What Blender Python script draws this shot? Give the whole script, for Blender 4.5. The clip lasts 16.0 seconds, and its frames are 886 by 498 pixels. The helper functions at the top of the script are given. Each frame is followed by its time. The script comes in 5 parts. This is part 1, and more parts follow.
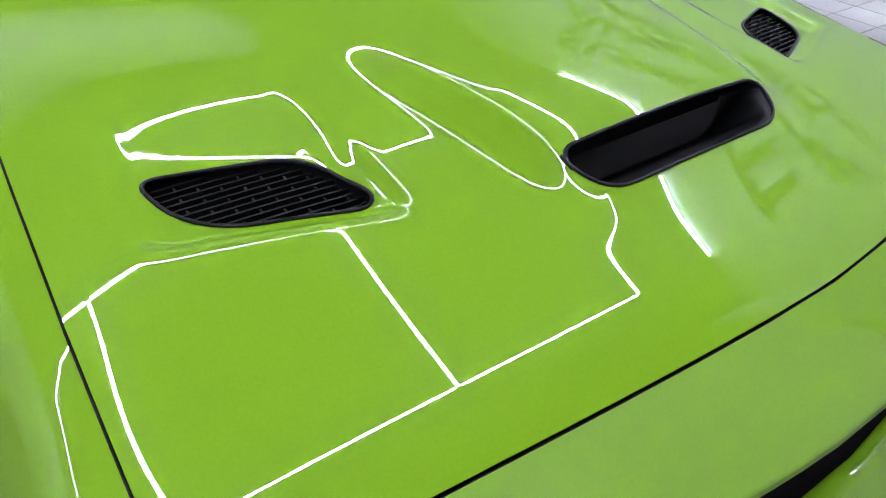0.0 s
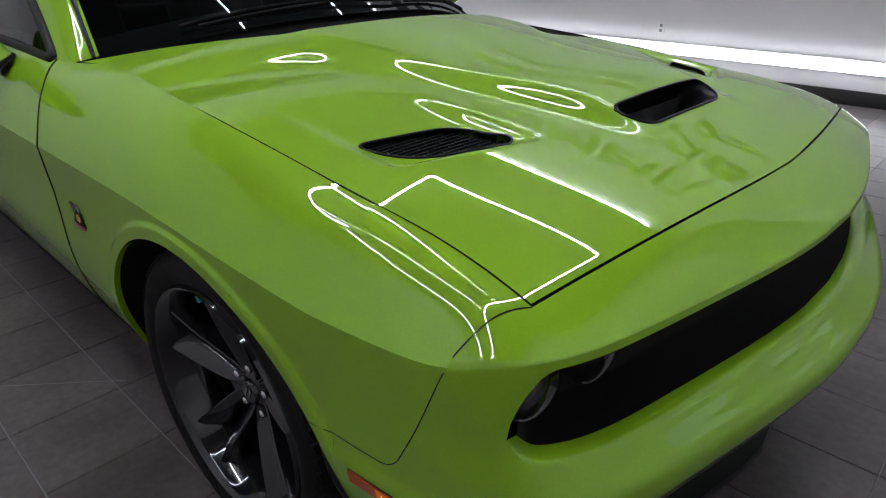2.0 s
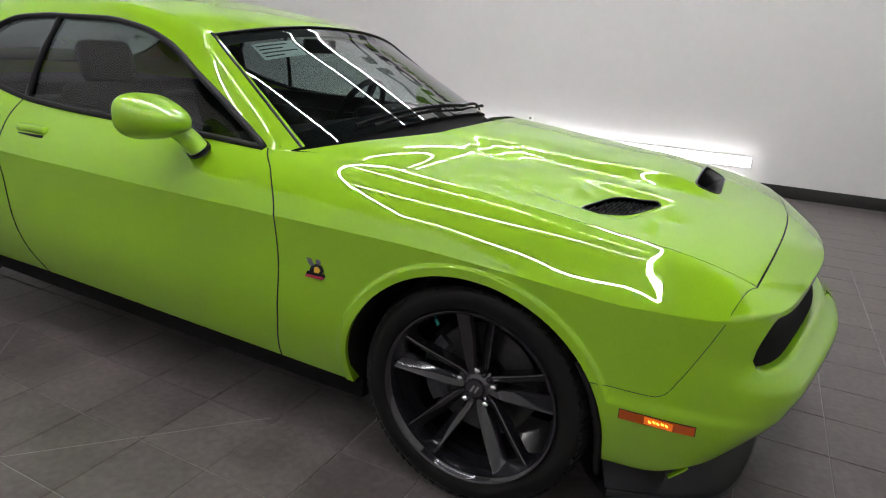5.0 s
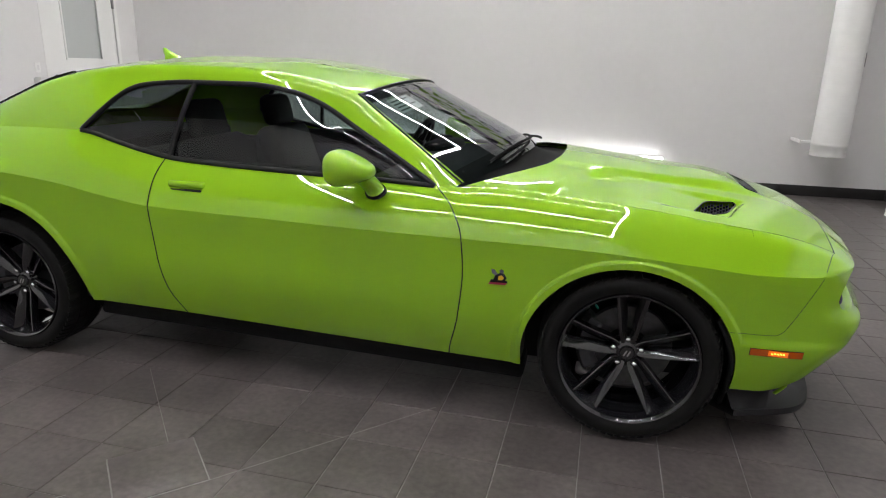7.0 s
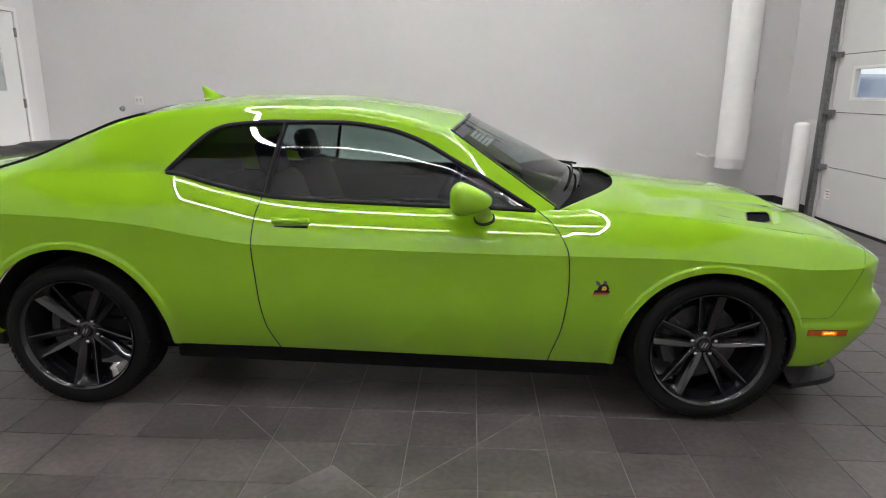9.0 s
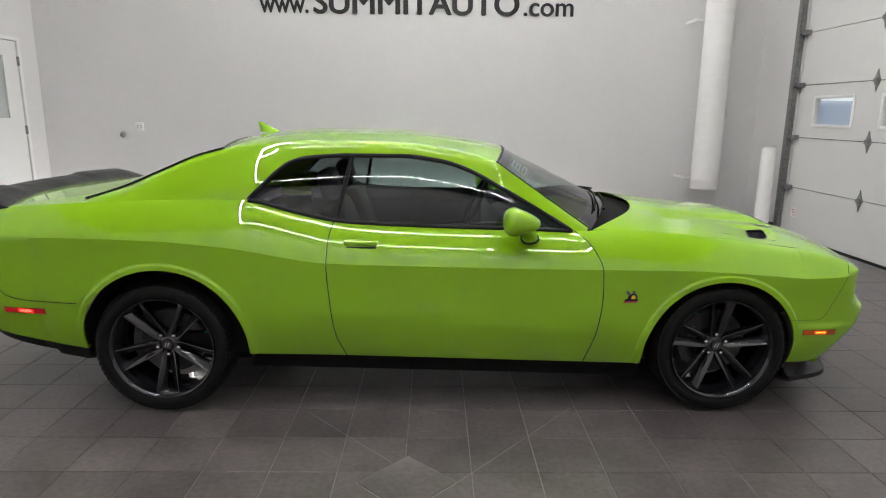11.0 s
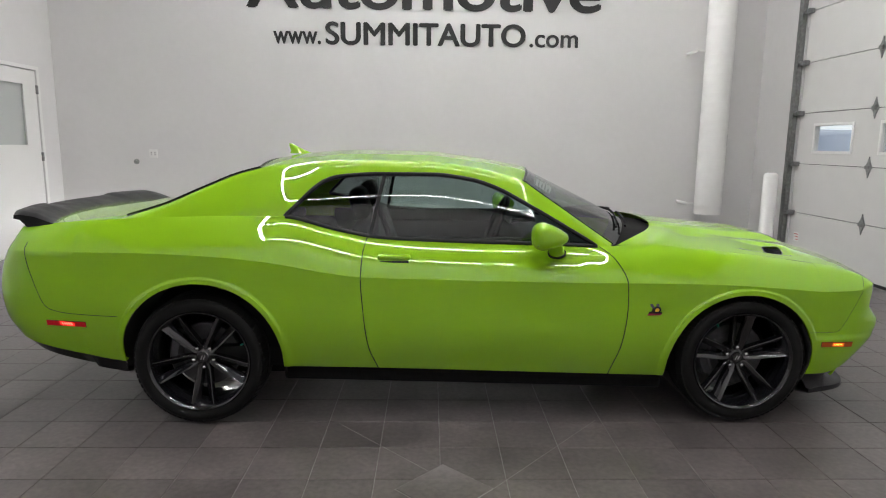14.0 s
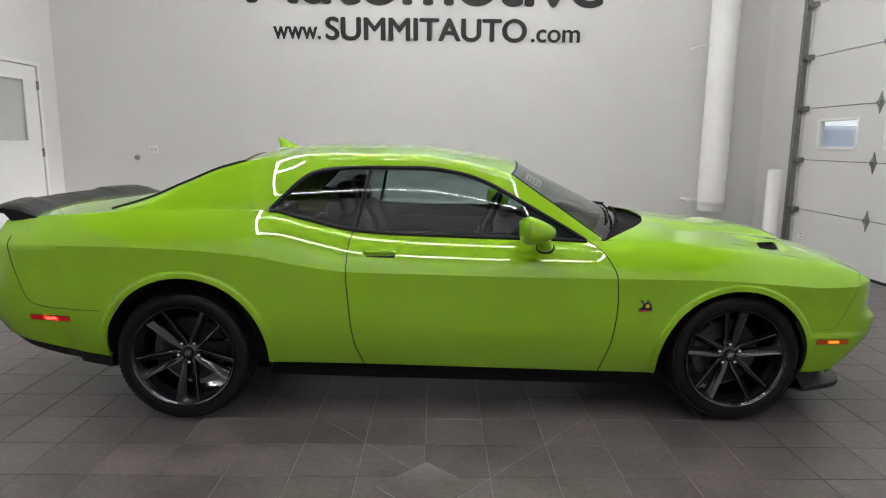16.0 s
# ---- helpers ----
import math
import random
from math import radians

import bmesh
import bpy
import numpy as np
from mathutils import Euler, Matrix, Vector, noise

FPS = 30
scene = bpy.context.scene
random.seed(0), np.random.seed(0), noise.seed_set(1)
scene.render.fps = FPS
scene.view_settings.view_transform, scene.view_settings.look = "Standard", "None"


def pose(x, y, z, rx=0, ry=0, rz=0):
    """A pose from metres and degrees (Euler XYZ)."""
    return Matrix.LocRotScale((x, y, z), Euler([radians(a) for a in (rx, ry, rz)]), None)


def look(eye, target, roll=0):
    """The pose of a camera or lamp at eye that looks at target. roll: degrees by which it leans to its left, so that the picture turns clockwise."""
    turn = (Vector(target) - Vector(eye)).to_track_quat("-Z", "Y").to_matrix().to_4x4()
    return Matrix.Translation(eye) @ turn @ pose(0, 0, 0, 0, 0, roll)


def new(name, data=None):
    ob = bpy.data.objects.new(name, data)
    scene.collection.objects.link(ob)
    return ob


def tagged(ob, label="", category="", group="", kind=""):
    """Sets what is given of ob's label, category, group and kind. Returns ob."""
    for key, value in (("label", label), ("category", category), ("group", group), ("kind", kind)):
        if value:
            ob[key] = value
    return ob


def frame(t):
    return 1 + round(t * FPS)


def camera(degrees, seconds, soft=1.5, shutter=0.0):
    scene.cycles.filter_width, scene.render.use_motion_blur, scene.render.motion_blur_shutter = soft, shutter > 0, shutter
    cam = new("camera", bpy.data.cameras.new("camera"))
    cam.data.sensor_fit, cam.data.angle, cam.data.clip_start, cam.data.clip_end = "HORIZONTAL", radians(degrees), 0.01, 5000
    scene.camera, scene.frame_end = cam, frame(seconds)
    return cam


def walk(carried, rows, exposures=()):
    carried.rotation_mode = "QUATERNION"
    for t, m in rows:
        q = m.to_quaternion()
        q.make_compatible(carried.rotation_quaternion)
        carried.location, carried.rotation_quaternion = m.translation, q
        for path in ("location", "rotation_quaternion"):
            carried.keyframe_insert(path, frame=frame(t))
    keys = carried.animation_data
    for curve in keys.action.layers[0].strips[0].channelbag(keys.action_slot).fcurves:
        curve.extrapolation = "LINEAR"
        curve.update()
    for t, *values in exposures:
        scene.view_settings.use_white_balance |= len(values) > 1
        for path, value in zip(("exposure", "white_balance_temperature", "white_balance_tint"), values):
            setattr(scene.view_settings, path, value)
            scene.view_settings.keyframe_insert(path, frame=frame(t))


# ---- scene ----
cam = camera(70.3, 16.0, 1.1)
PATH = [
    (0, (3.884, -0.777, 1.359), (2.657, 0.167, 0.093), 3.1),
    (0.5, (3.969, -0.936, 1.378), (2.683, 0.084, 0.238), 2.8),
    (1, (4.039, -1.139, 1.378), (2.715, -0.024, 0.381), 1.75),
    (1.5, (4.051, -1.279, 1.312), (2.761, -0.029, 0.433), 1.35),
    (2, (4.017, -1.399, 1.236), (2.797, -0.062, 0.384), 0.26),
    (2.5, (4.045, -1.602, 1.255), (2.903, -0.209, 0.386), 1.31),
    (3, (4.063, -1.802, 1.254), (2.972, -0.345, 0.425), 0.61),
    (3.5, (3.973, -1.912, 1.289), (2.957, -0.391, 0.48), 1.51),
    (4, (3.862, -2.041, 1.315), (2.859, -0.47, 0.591), 1.48),
    (4.2, (3.801, -2.116, 1.311), (2.826, -0.509, 0.627), 2.33),
    (6.3, (3.071, -3.001, 1.405), (2.504, -1.169, 0.837), 1.7),
    (6.5, (2.976, -3.101, 1.418), (2.45, -1.256, 0.855), 1.6),
    (7, (2.768, -3.279, 1.447), (2.317, -1.411, 0.891), 1.3),
    (7.5, (2.524, -3.381, 1.466), (2.156, -1.493, 0.919), 1.2),
    (8, (2.27, -3.5, 1.486), (1.986, -1.595, 0.948), 1),
    (8.5, (2.034, -3.62, 1.509), (1.866, -1.693, 1), 0.7),
    (9, (1.813, -3.65, 1.5), (1.75, -1.711, 1.015), 0.6),
    (11.3, (1.358, -4.097, 1.586), (1.414, -2.137, 1.192), 0.6),
    (11.5, (1.346, -4.109, 1.58), (1.406, -2.143, 1.218), 0.6),
    (12, (1.317, -4.104, 1.542), (1.377, -2.134, 1.2), 0.6),
    (12.5, (1.286, -4.09, 1.516), (1.347, -2.119, 1.183), 0.6),
    (13, (1.248, -4.098, 1.51), (1.309, -2.127, 1.18), 0.6),
    (13.5, (1.215, -4.131, 1.512), (1.276, -2.159, 1.183), 0.6),
    (14, (1.198, -4.179, 1.521), (1.259, -2.207, 1.192), 0.6),
    (14.5, (1.198, -4.208, 1.516), (1.258, -2.237, 1.185), 0.5),
    (15, (1.225, -4.183, 1.514), (1.288, -2.212, 1.181), 0.5),
    (15.5, (1.276, -4.145, 1.5), (1.339, -2.175, 1.163), 0.6),
    (16, (1.311, -4.136, 1.499), (1.347, -2.165, 1.162), 0.6),
]
EXPOSURES = [(0.0, -0.06, 5650, 14), (1.0, -0.32, 5720, 13), (2.0, -0.56, 5980, 12), (2.5, 0.0, 6180, 12), (3.0, 0.27, 6250, 11), (4.0, 0.3, 6350, 9), (7.0, 0.3, 6500, 6), (9.0, 0.25, 6500, 5), (16.0, 0.2, 6500, 5)]
walk(cam, [(t, look(eye, target, roll)) for t, eye, target, roll in PATH], EXPOSURES)

# ---------------------------------------------------------------- light
world = bpy.data.worlds.new("world")
scene.world = world
world.use_nodes = True
wn = world.node_tree
sky = wn.nodes.new("ShaderNodeTexSky")
sky.sky_type, sky.sun_disc = "NISHITA", False
sky.sun_elevation, sky.sun_rotation = radians(40), radians(120)
wn.links.new(sky.outputs[0], wn.nodes["Background"].inputs[0])
wn.nodes["Background"].inputs[1].default_value = 0.10

LAMP_E = 96.0      # ceiling strips
FLOORSTRIP_E = 11.5   # low strip on the wall


# ---------------------------------------------------------------- helpers
def M(name, color, rough=0.5, metal=0.0, coat=0.0, spec=0.5, emit=0.0, alpha=1.0, trans=0.0, ior=1.45):
    m = bpy.data.materials.new(name)
    m.use_nodes = True
    b = m.node_tree.nodes["Principled BSDF"]
    b.inputs["Base Color"].default_value = (*color, 1)
    b.inputs["Roughness"].default_value = rough
    b.inputs["Metallic"].default_value = metal
    b.inputs["Coat Weight"].default_value = coat
    b.inputs["Coat Roughness"].default_value = 0.015
    b.inputs["Specular IOR Level"].default_value = spec
    b.inputs["Transmission Weight"].default_value = trans
    b.inputs["IOR"].default_value = ior
    if emit:
        b.inputs["Emission Color"].default_value = (*color, 1)
        b.inputs["Emission Strength"].default_value = emit
    return m


def vary(m, scale, lo, hi, detail=4.0, bump=0.0, bump_scale=None, coords="Object", rough=0.0, second=0.0):
    """Mottled colour at two scales, uneven gloss and fine relief."""
    t = m.node_tree
    b = t.nodes["Principled BSDF"]
    col = b.inputs["Base Color"].default_value[:]
    if coords == "World":
        tc, coords = t.nodes.new("ShaderNodeNewGeometry"), "Position"
    else:
        tc = t.nodes.new("ShaderNodeTexCoord")
    n = t.nodes.new("ShaderNodeTexNoise")
    n.inputs["Scale"].default_value, n.inputs["Detail"].default_value = scale, detail
    t.links.new(tc.outputs[coords], n.inputs["Vector"])
    ramp = t.nodes.new("ShaderNodeMapRange")
    ramp.inputs["From Min"].default_value, ramp.inputs["From Max"].default_value = 0.3, 0.7
    ramp.inputs["To Min"].default_value, ramp.inputs["To Max"].default_value = lo, hi
    t.links.new(n.outputs["Fac"], ramp.inputs["Value"])
    fac = ramp.outputs[0]
    if second:
        n2 = t.nodes.new("ShaderNodeTexNoise")
        n2.inputs["Scale"].default_value, n2.inputs["Detail"].default_value = scale * 9, 6
        t.links.new(tc.outputs[coords], n2.inputs["Vector"])
        r2 = t.nodes.new("ShaderNodeMapRange")
        r2.inputs["From Min"].default_value, r2.inputs["From Max"].default_value = 0.3, 0.7
        r2.inputs["To Min"].default_value, r2.inputs["To Max"].default_value = 1 - second, 1 + second
        t.links.new(n2.outputs["Fac"], r2.inputs["Value"])
        mm = t.nodes.new("ShaderNodeMath")
        mm.operation = "MULTIPLY"
        t.links.new(fac, mm.inputs[0])
        t.links.new(r2.outputs[0], mm.inputs[1])
        fac = mm.outputs[0]
    mul = t.nodes.new("ShaderNodeVectorMath")
    mul.operation = "SCALE"
    mul.inputs[0].default_value = col[:3]
    t.links.new(fac, mul.inputs["Scale"])
    t.links.new(mul.outputs[0], b.inputs["Base Color"])
    if rough:
        rr = t.nodes.new("ShaderNodeMapRange")
        r0 = b.inputs["Roughness"].default_value
        rr.inputs["From Min"].default_value, rr.inputs["From Max"].default_value = 0.3, 0.7
        rr.inputs["To Min"].default_value, rr.inputs["To Max"].default_value = r0 - rough, r0 + rough
        t.links.new(n.outputs["Fac"], rr.inputs["Value"])
        t.links.new(rr.outputs[0], b.inputs["Roughness"])
    if bump:
        n3 = t.nodes.new("ShaderNodeTexNoise")
        n3.inputs["Scale"].default_value, n3.inputs["Detail"].default_value = bump_scale or scale * 20, 3
        t.links.new(tc.outputs[coords], n3.inputs["Vector"])
        bp = t.nodes.new("ShaderNodeBump")
        bp.inputs["Strength"].default_value, bp.inputs["Distance"].default_value = bump, 0.002
        t.links.new(n3.outputs["Fac"], bp.inputs["Height"])
        t.links.new(bp.outputs[0], b.inputs["Normal"])
    return m


def glass(name, tint, rough=0.0, base=0.045):
    m = bpy.data.materials.new(name)
    m.use_nodes = True
    t = m.node_tree
    t.nodes.remove(t.nodes["Principled BSDF"])
    tr = t.nodes.new("ShaderNodeBsdfTransparent")
    tr.inputs[0].default_value = (*tint, 1)
    gl = t.nodes.new("ShaderNodeBsdfGlossy")
    gl.inputs["Roughness"].default_value = rough
    lw = t.nodes.new("ShaderNodeLayerWeight")
    lw.inputs[0].default_value = 0.5
    pw = t.nodes.new("ShaderNodeMath")
    pw.operation = "POWER"
    pw.inputs[1].default_value = 4.5
    t.links.new(lw.outputs["Facing"], pw.inputs[0])
    mr = t.nodes.new("ShaderNodeMapRange")
    mr.inputs["To Min"].default_value, mr.inputs["To Max"].default_value = base, 1.0
    t.links.new(pw.outputs[0], mr.inputs["Value"])
    mx = t.nodes.new("ShaderNodeMixShader")
    t.links.new(mr.outputs[0], mx.inputs[0])
    t.links.new(tr.outputs[0], mx.inputs[1])
    t.links.new(gl.outputs[0], mx.inputs[2])
    t.links.new(mx.outputs[0], t.nodes["Material Output"].inputs[0])
    return m


PAINT = vary(M("lime_paint", (0.259, 0.490, 0.011), 0.40, coat=1.0, spec=0.06), 260, 0.97, 1.03)
PAINT.node_tree.nodes["Principled BSDF"].inputs["Coat IOR"].default_value = 1.72
BLACK = vary(M("black_plastic", (0.007, 0.007, 0.008), 0.5, spec=0.3), 30, 0.8, 1.25, bump=0.15, bump_scale=900)
SATIN = vary(M("satin_black", (0.008, 0.008, 0.009), 0.34, spec=0.3), 12, 0.85, 1.2, rough=0.06)
RUBBER = vary(M("tyre_rubber", (0.006, 0.006, 0.006), 0.55, spec=0.25), 14, 0.8, 1.3, bump=0.2, bump_scale=500, rough=0.08)
GAP = M("gap_shadow", (0.004, 0.004, 0.004), 0.8)
RIM = vary(M("gloss_black_rim", (0.008, 0.008, 0.0098), 0.11, coat=1.0, spec=0.5), 40, 0.9, 1.15)
STEEL = vary(M("brake_steel", (0.10, 0.10, 0.104), 0.45, metal=0.9), 40, 0.8, 1.1)
CHROME = M("chrome", (0.70, 0.70, 0.71), 0.16, metal=1.0)
CALIPER = vary(M("caliper_grey", (0.05, 0.05, 0.055), 0.45), 30, 0.85, 1.2)
GLASS_SIDE = glass("tinted_glass", (0.35, 0.39, 0.39), base=0.06)
GLASS_DOOR = glass("door_glass", (0.47, 0.55, 0.53), base=0.06)
GLASS_FRONT = glass("windscreen_glass", (0.46, 0.53, 0.52), base=0.085)
GLASS_CLEAR = glass("clear_glass", (0.93, 0.94, 0.94))
AMBER = M("amber_lens", (0.42, 0.070, 0.003), 0.2, coat=0.5, emit=0.06)
AMBER_GLOW = M("amber_glow", (0.80, 0.17, 0.008), 0.2, coat=0.5, emit=0.35)
RED_GLOW = M("red_glow", (0.75, 0.02, 0.015), 0.2, coat=0.5, emit=0.5)
AMBER_LIT = M("amber_bulb", (1.0, 0.36, 0.03), 0.2, emit=4.0)
RED = M("red_lens", (0.42, 0.006, 0.008), 0.2, coat=0.5, emit=0.15)
RED_LIT = M("red_bulb", (1.0, 0.08, 0.05), 0.2, emit=9.0)
INTERIOR = vary(M("interior_black", (0.005, 0.005, 0.0055), 0.65, spec=0.2), 25, 0.8, 1.2, bump=0.2, bump_scale=700)
HEADLINER = vary(M("headliner_grey", (0.16, 0.16, 0.16), 0.9), 40, 0.9, 1.1)
WALL = vary(M("wall_paint", (0.68, 0.665, 0.665), 0.55), 1.3, 0.985, 1.015, bump=0.08, bump_scale=260, second=0.012)
CEIL = vary(M("ceiling_metal", (0.072, 0.073, 0.078), 0.5), 2, 0.9, 1.1)
BASE = vary(M("black_baseboard", (0.020, 0.019, 0.019), 0.5), 6, 0.9, 1.15)
DOORW = vary(M("door_paint", (0.76, 0.75, 0.74), 0.4), 3, 0.985, 1.015)
FROST = M("frosted_glass", (0.46, 0.475, 0.47), 0.30)
GDOOR = vary(M("garage_door_white", (0.63, 0.62, 0.61), 0.45), 5, 0.985, 1.015, bump=0.35, bump_scale=120)
GALV = vary(M("galvanised_steel", (0.24, 0.242, 0.24), 0.42, metal=0.7), 25, 0.75, 1.2)
PIPEW = vary(M("wrapped_pipe", (0.78, 0.77, 0.76), 0.6), 6, 0.97, 1.02, bump=0.25, bump_scale=60)
GROUT = vary(M("grout", (0.27, 0.26, 0.252), 0.8), 9, 0.8, 1.15)
TEXT = M("sign_black", (0.012, 0.012, 0.012), 0.45)
LED = M("led_strip", (1.0, 0.972, 0.985), 0.4, emit=LAMP_E)
LEDW = M("led_wall", (1.0, 0.985, 0.985), 0.4, emit=FLOORSTRIP_E)
TILE = vary(M("slate_tile", (0.110, 0.094, 0.092), 0.34), 4.0, 0.74, 1.26, detail=9, bump=0.14, bump_scale=90, coords="World", rough=0.05, second=0.20)


def tile_random(m):
    """Each tile a little lighter or darker than its neighbours."""
    t = m.node_tree
    b = t.nodes["Principled BSDF"]
    src = b.inputs["Base Color"].links[0].from_socket
    inf = t.nodes.new("ShaderNodeObjectInfo")
    mr = t.nodes.new("ShaderNodeMapRange")
    mr.inputs["To Min"].default_value, mr.inputs["To Max"].default_value = 0.82, 1.16
    t.links.new(inf.outputs["Random"], mr.inputs["Value"])
    sc = t.nodes.new("ShaderNodeVectorMath")
    sc.operation = "SCALE"
    t.links.new(src, sc.inputs[0])
    t.links.new(mr.outputs[0], sc.inputs["Scale"])
    t.links.new(sc.outputs[0], b.inputs["Base Color"])


tile_random(TILE)


def mesh_of(name, verts, faces, mat, smooth=True, normals=None):
    me = bpy.data.meshes.new(name)
    me.from_pydata([tuple(map(float, v)) for v in verts], [], [tuple(map(int, f)) for f in faces])
    me.validate()
    me.update()
    if smooth:
        me.polygons.foreach_set("use_smooth", [True] * len(me.polygons))
    me.materials.append(mat)
    if normals is not None:
        me.normals_split_custom_set_from_vertices([tuple(map(float, n)) for n in normals])
    return me


def from_bm(name, bm, mat, smooth=False, angle=35):
    me = bpy.data.meshes.new(name)
    bmesh.ops.recalc_face_normals(bm, faces=bm.faces)
    bm.to_mesh(me)
    bm.free()
    me.materials.append(mat)
    if smooth:
        me.polygons.foreach_set("use_smooth", [True] * len(me.polygons))
        me.set_sharp_from_angle(angle=radians(angle))
    return me


def part(name, data, parent, label="", m=None):
    ob = new(name, data)
    ob.parent = parent
    if m is not None:
        ob.matrix_basis = m
    if label:
        ob["label"] = label
    return ob


def thing(name, label, category, at=(0, 0, 0), data=None, group="", kind="", m=None):
    ob = new(name, data)
    ob.matrix_basis = m if m is not None else Matrix.Translation(at)
    return tagged(ob, label, category, group, kind)


def box(bm, x0, x1, y0, y1, z0, z1, bevel=0.0, segs=2, m=None):
    r = bmesh.ops.create_cube(bm, size=1.0)
    vs = r["verts"]
    bmesh.ops.scale(bm, vec=(x1 - x0, y1 - y0, z1 - z0), verts=vs)
    bmesh.ops.translate(bm, vec=((x0 + x1) / 2, (y0 + y1) / 2, (z0 + z1) / 2), verts=vs)
    if bevel:
        es = list({e for v in vs for e in v.link_edges})
        r = bmesh.ops.bevel(bm, geom=es, offset=bevel, segments=segs, affect="EDGES", profile=0.5)
        vs = list({v for f in r["faces"] for v in f.verts} | {v for v in vs if v.is_valid})
    if m is not None:
        bmesh.ops.transform(bm, matrix=m, verts=[v for v in vs if v.is_valid])
    return vs


def boxmesh(name, mat, *dims, bevel=0.0, segs=2, m=None):
    bm = bmesh.new()
    box(bm, *dims, bevel=bevel, segs=segs, m=m)
    return from_bm(name, bm, mat, smooth=bevel > 0)


def lathe(bm, prof, n=48, axis="Y", closed=False):
    """Turn (radius, along) pairs round an axis."""
    rings = []
    for r, a in prof:
        ring = []
        for k in range(n):
            t = 2 * math.pi * k / n
            c, s = r * math.cos(t), r * math.sin(t)
            p = (c, a, s) if axis == "Y" else (c, s, a)
            ring.append(bm.verts.new(p))
        rings.append(ring)
    for i in range(len(rings) - 1 + (1 if closed else 0)):
        a, b = rings[i], rings[(i + 1) % len(rings)]
        for k in range(n):
            bm.faces.new((a[k], a[(k + 1) % n], b[(k + 1) % n], b[k]))
    return rings


def tube(name, pts, r, mat, n=8, flat=1.0):
    """A swept round bar through the points."""
    pts = [Vector(p) for p in pts]
    verts, faces = [], []
    up = Vector((0, 0, 1))
    for i, p in enumerate(pts):
        d = (pts[min(i + 1, len(pts) - 1)] - pts[max(i - 1, 0)]).normalized()
        a = d.cross(up)
        if a.length < 0.05:
            a = d.cross(Vector((0, 1, 0)))
        a.normalize()
        b = a.cross(d).normalized()
        for k in range(n):
            t = 2 * math.pi * k / n
            verts.append(p + a * (r * math.cos(t)) + b * (r * flat * math.sin(t)))
    for i in range(len(pts) - 1):
        for k in range(n):
            faces.append((i * n + k, i * n + (k + 1) % n, (i + 1) * n + (k + 1) % n, (i + 1) * n + k))
    faces.append(tuple(range(n)))
    faces.append(tuple(reversed(range((len(pts) - 1) * n, len(pts) * n))))
    return mesh_of(name, verts, faces, mat)


def spline(*pts):
    """A smooth curve y(x) through a few points (monotone between them)."""
    xs = np.array([p[0] for p in pts], float)
    ys = np.array([p[1] for p in pts], float)
    h = np.diff(xs)
    d = np.diff(ys) / h
    s = np.zeros_like(xs)
    s[0], s[-1] = d[0], d[-1]
    for i in range(1, len(xs) - 1):
        if d[i - 1] * d[i] > 0:
            w1, w2 = 2 * h[i] + h[i - 1], h[i] + 2 * h[i - 1]
            s[i] = (w1 + w2) / (w1 / d[i - 1] + w2 / d[i])

    def f(x):
        x = min(max(x, xs[0]), xs[-1])
        i = int(min(max(np.searchsorted(xs, x) - 1, 0), len(xs) - 2))
        t = (x - xs[i]) / h[i]
        return float((2 * t ** 3 - 3 * t ** 2 + 1) * ys[i] + (t ** 3 - 2 * t ** 2 + t) * h[i] * s[i]
                     + (-2 * t ** 3 + 3 * t ** 2) * ys[i + 1] + (t ** 3 - t ** 2) * h[i] * s[i + 1])
    return f


def smooth01(t):
    t = min(max(t, 0.0), 1.0)
    return t * t * (3 - 2 * t)


def mirror_y(data):
    """The same mesh for the other side of the car."""
    me = data.copy()
    me.transform(Matrix.Diagonal((1, -1, 1, 1)))
    me.flip_normals()
    return me


# ---------------------------------------------------------------- room
Y_BACK, X_LEFT, X_RIGHT, Y_FRONT, Z_CEIL = 5.32, -4.14, 6.20, -6.8, 6.1
thing("wall_back", "white painted wall with black sign lettering", "wall", kind="structure",
      data=boxmesh("wall_back", WALL, X_LEFT - 0.2, X_RIGHT + 0.2, Y_BACK, Y_BACK + 0.2, 0, Z_CEIL))
thing("wall_camera_side", "plain white painted wall", "wall", kind="structure",
      data=boxmesh("wall_camera_side", WALL, X_LEFT - 0.2, X_RIGHT + 0.2, Y_FRONT - 0.2, Y_FRONT, 0, Z_CEIL))


def wall_with_hole(name, x0, x1, y0, y1, h, hy0, hy1, hz1, label):
    bm = bmesh.new()
    box(bm, x0, x1, y0, hy0, 0, h)
    box(bm, x0, x1, hy1, y1, 0, h)
    box(bm, x0, x1, hy0, hy1, hz1, h)
    return thing(name, label, "wall", kind="structure", data=from_bm(name, bm, WALL))


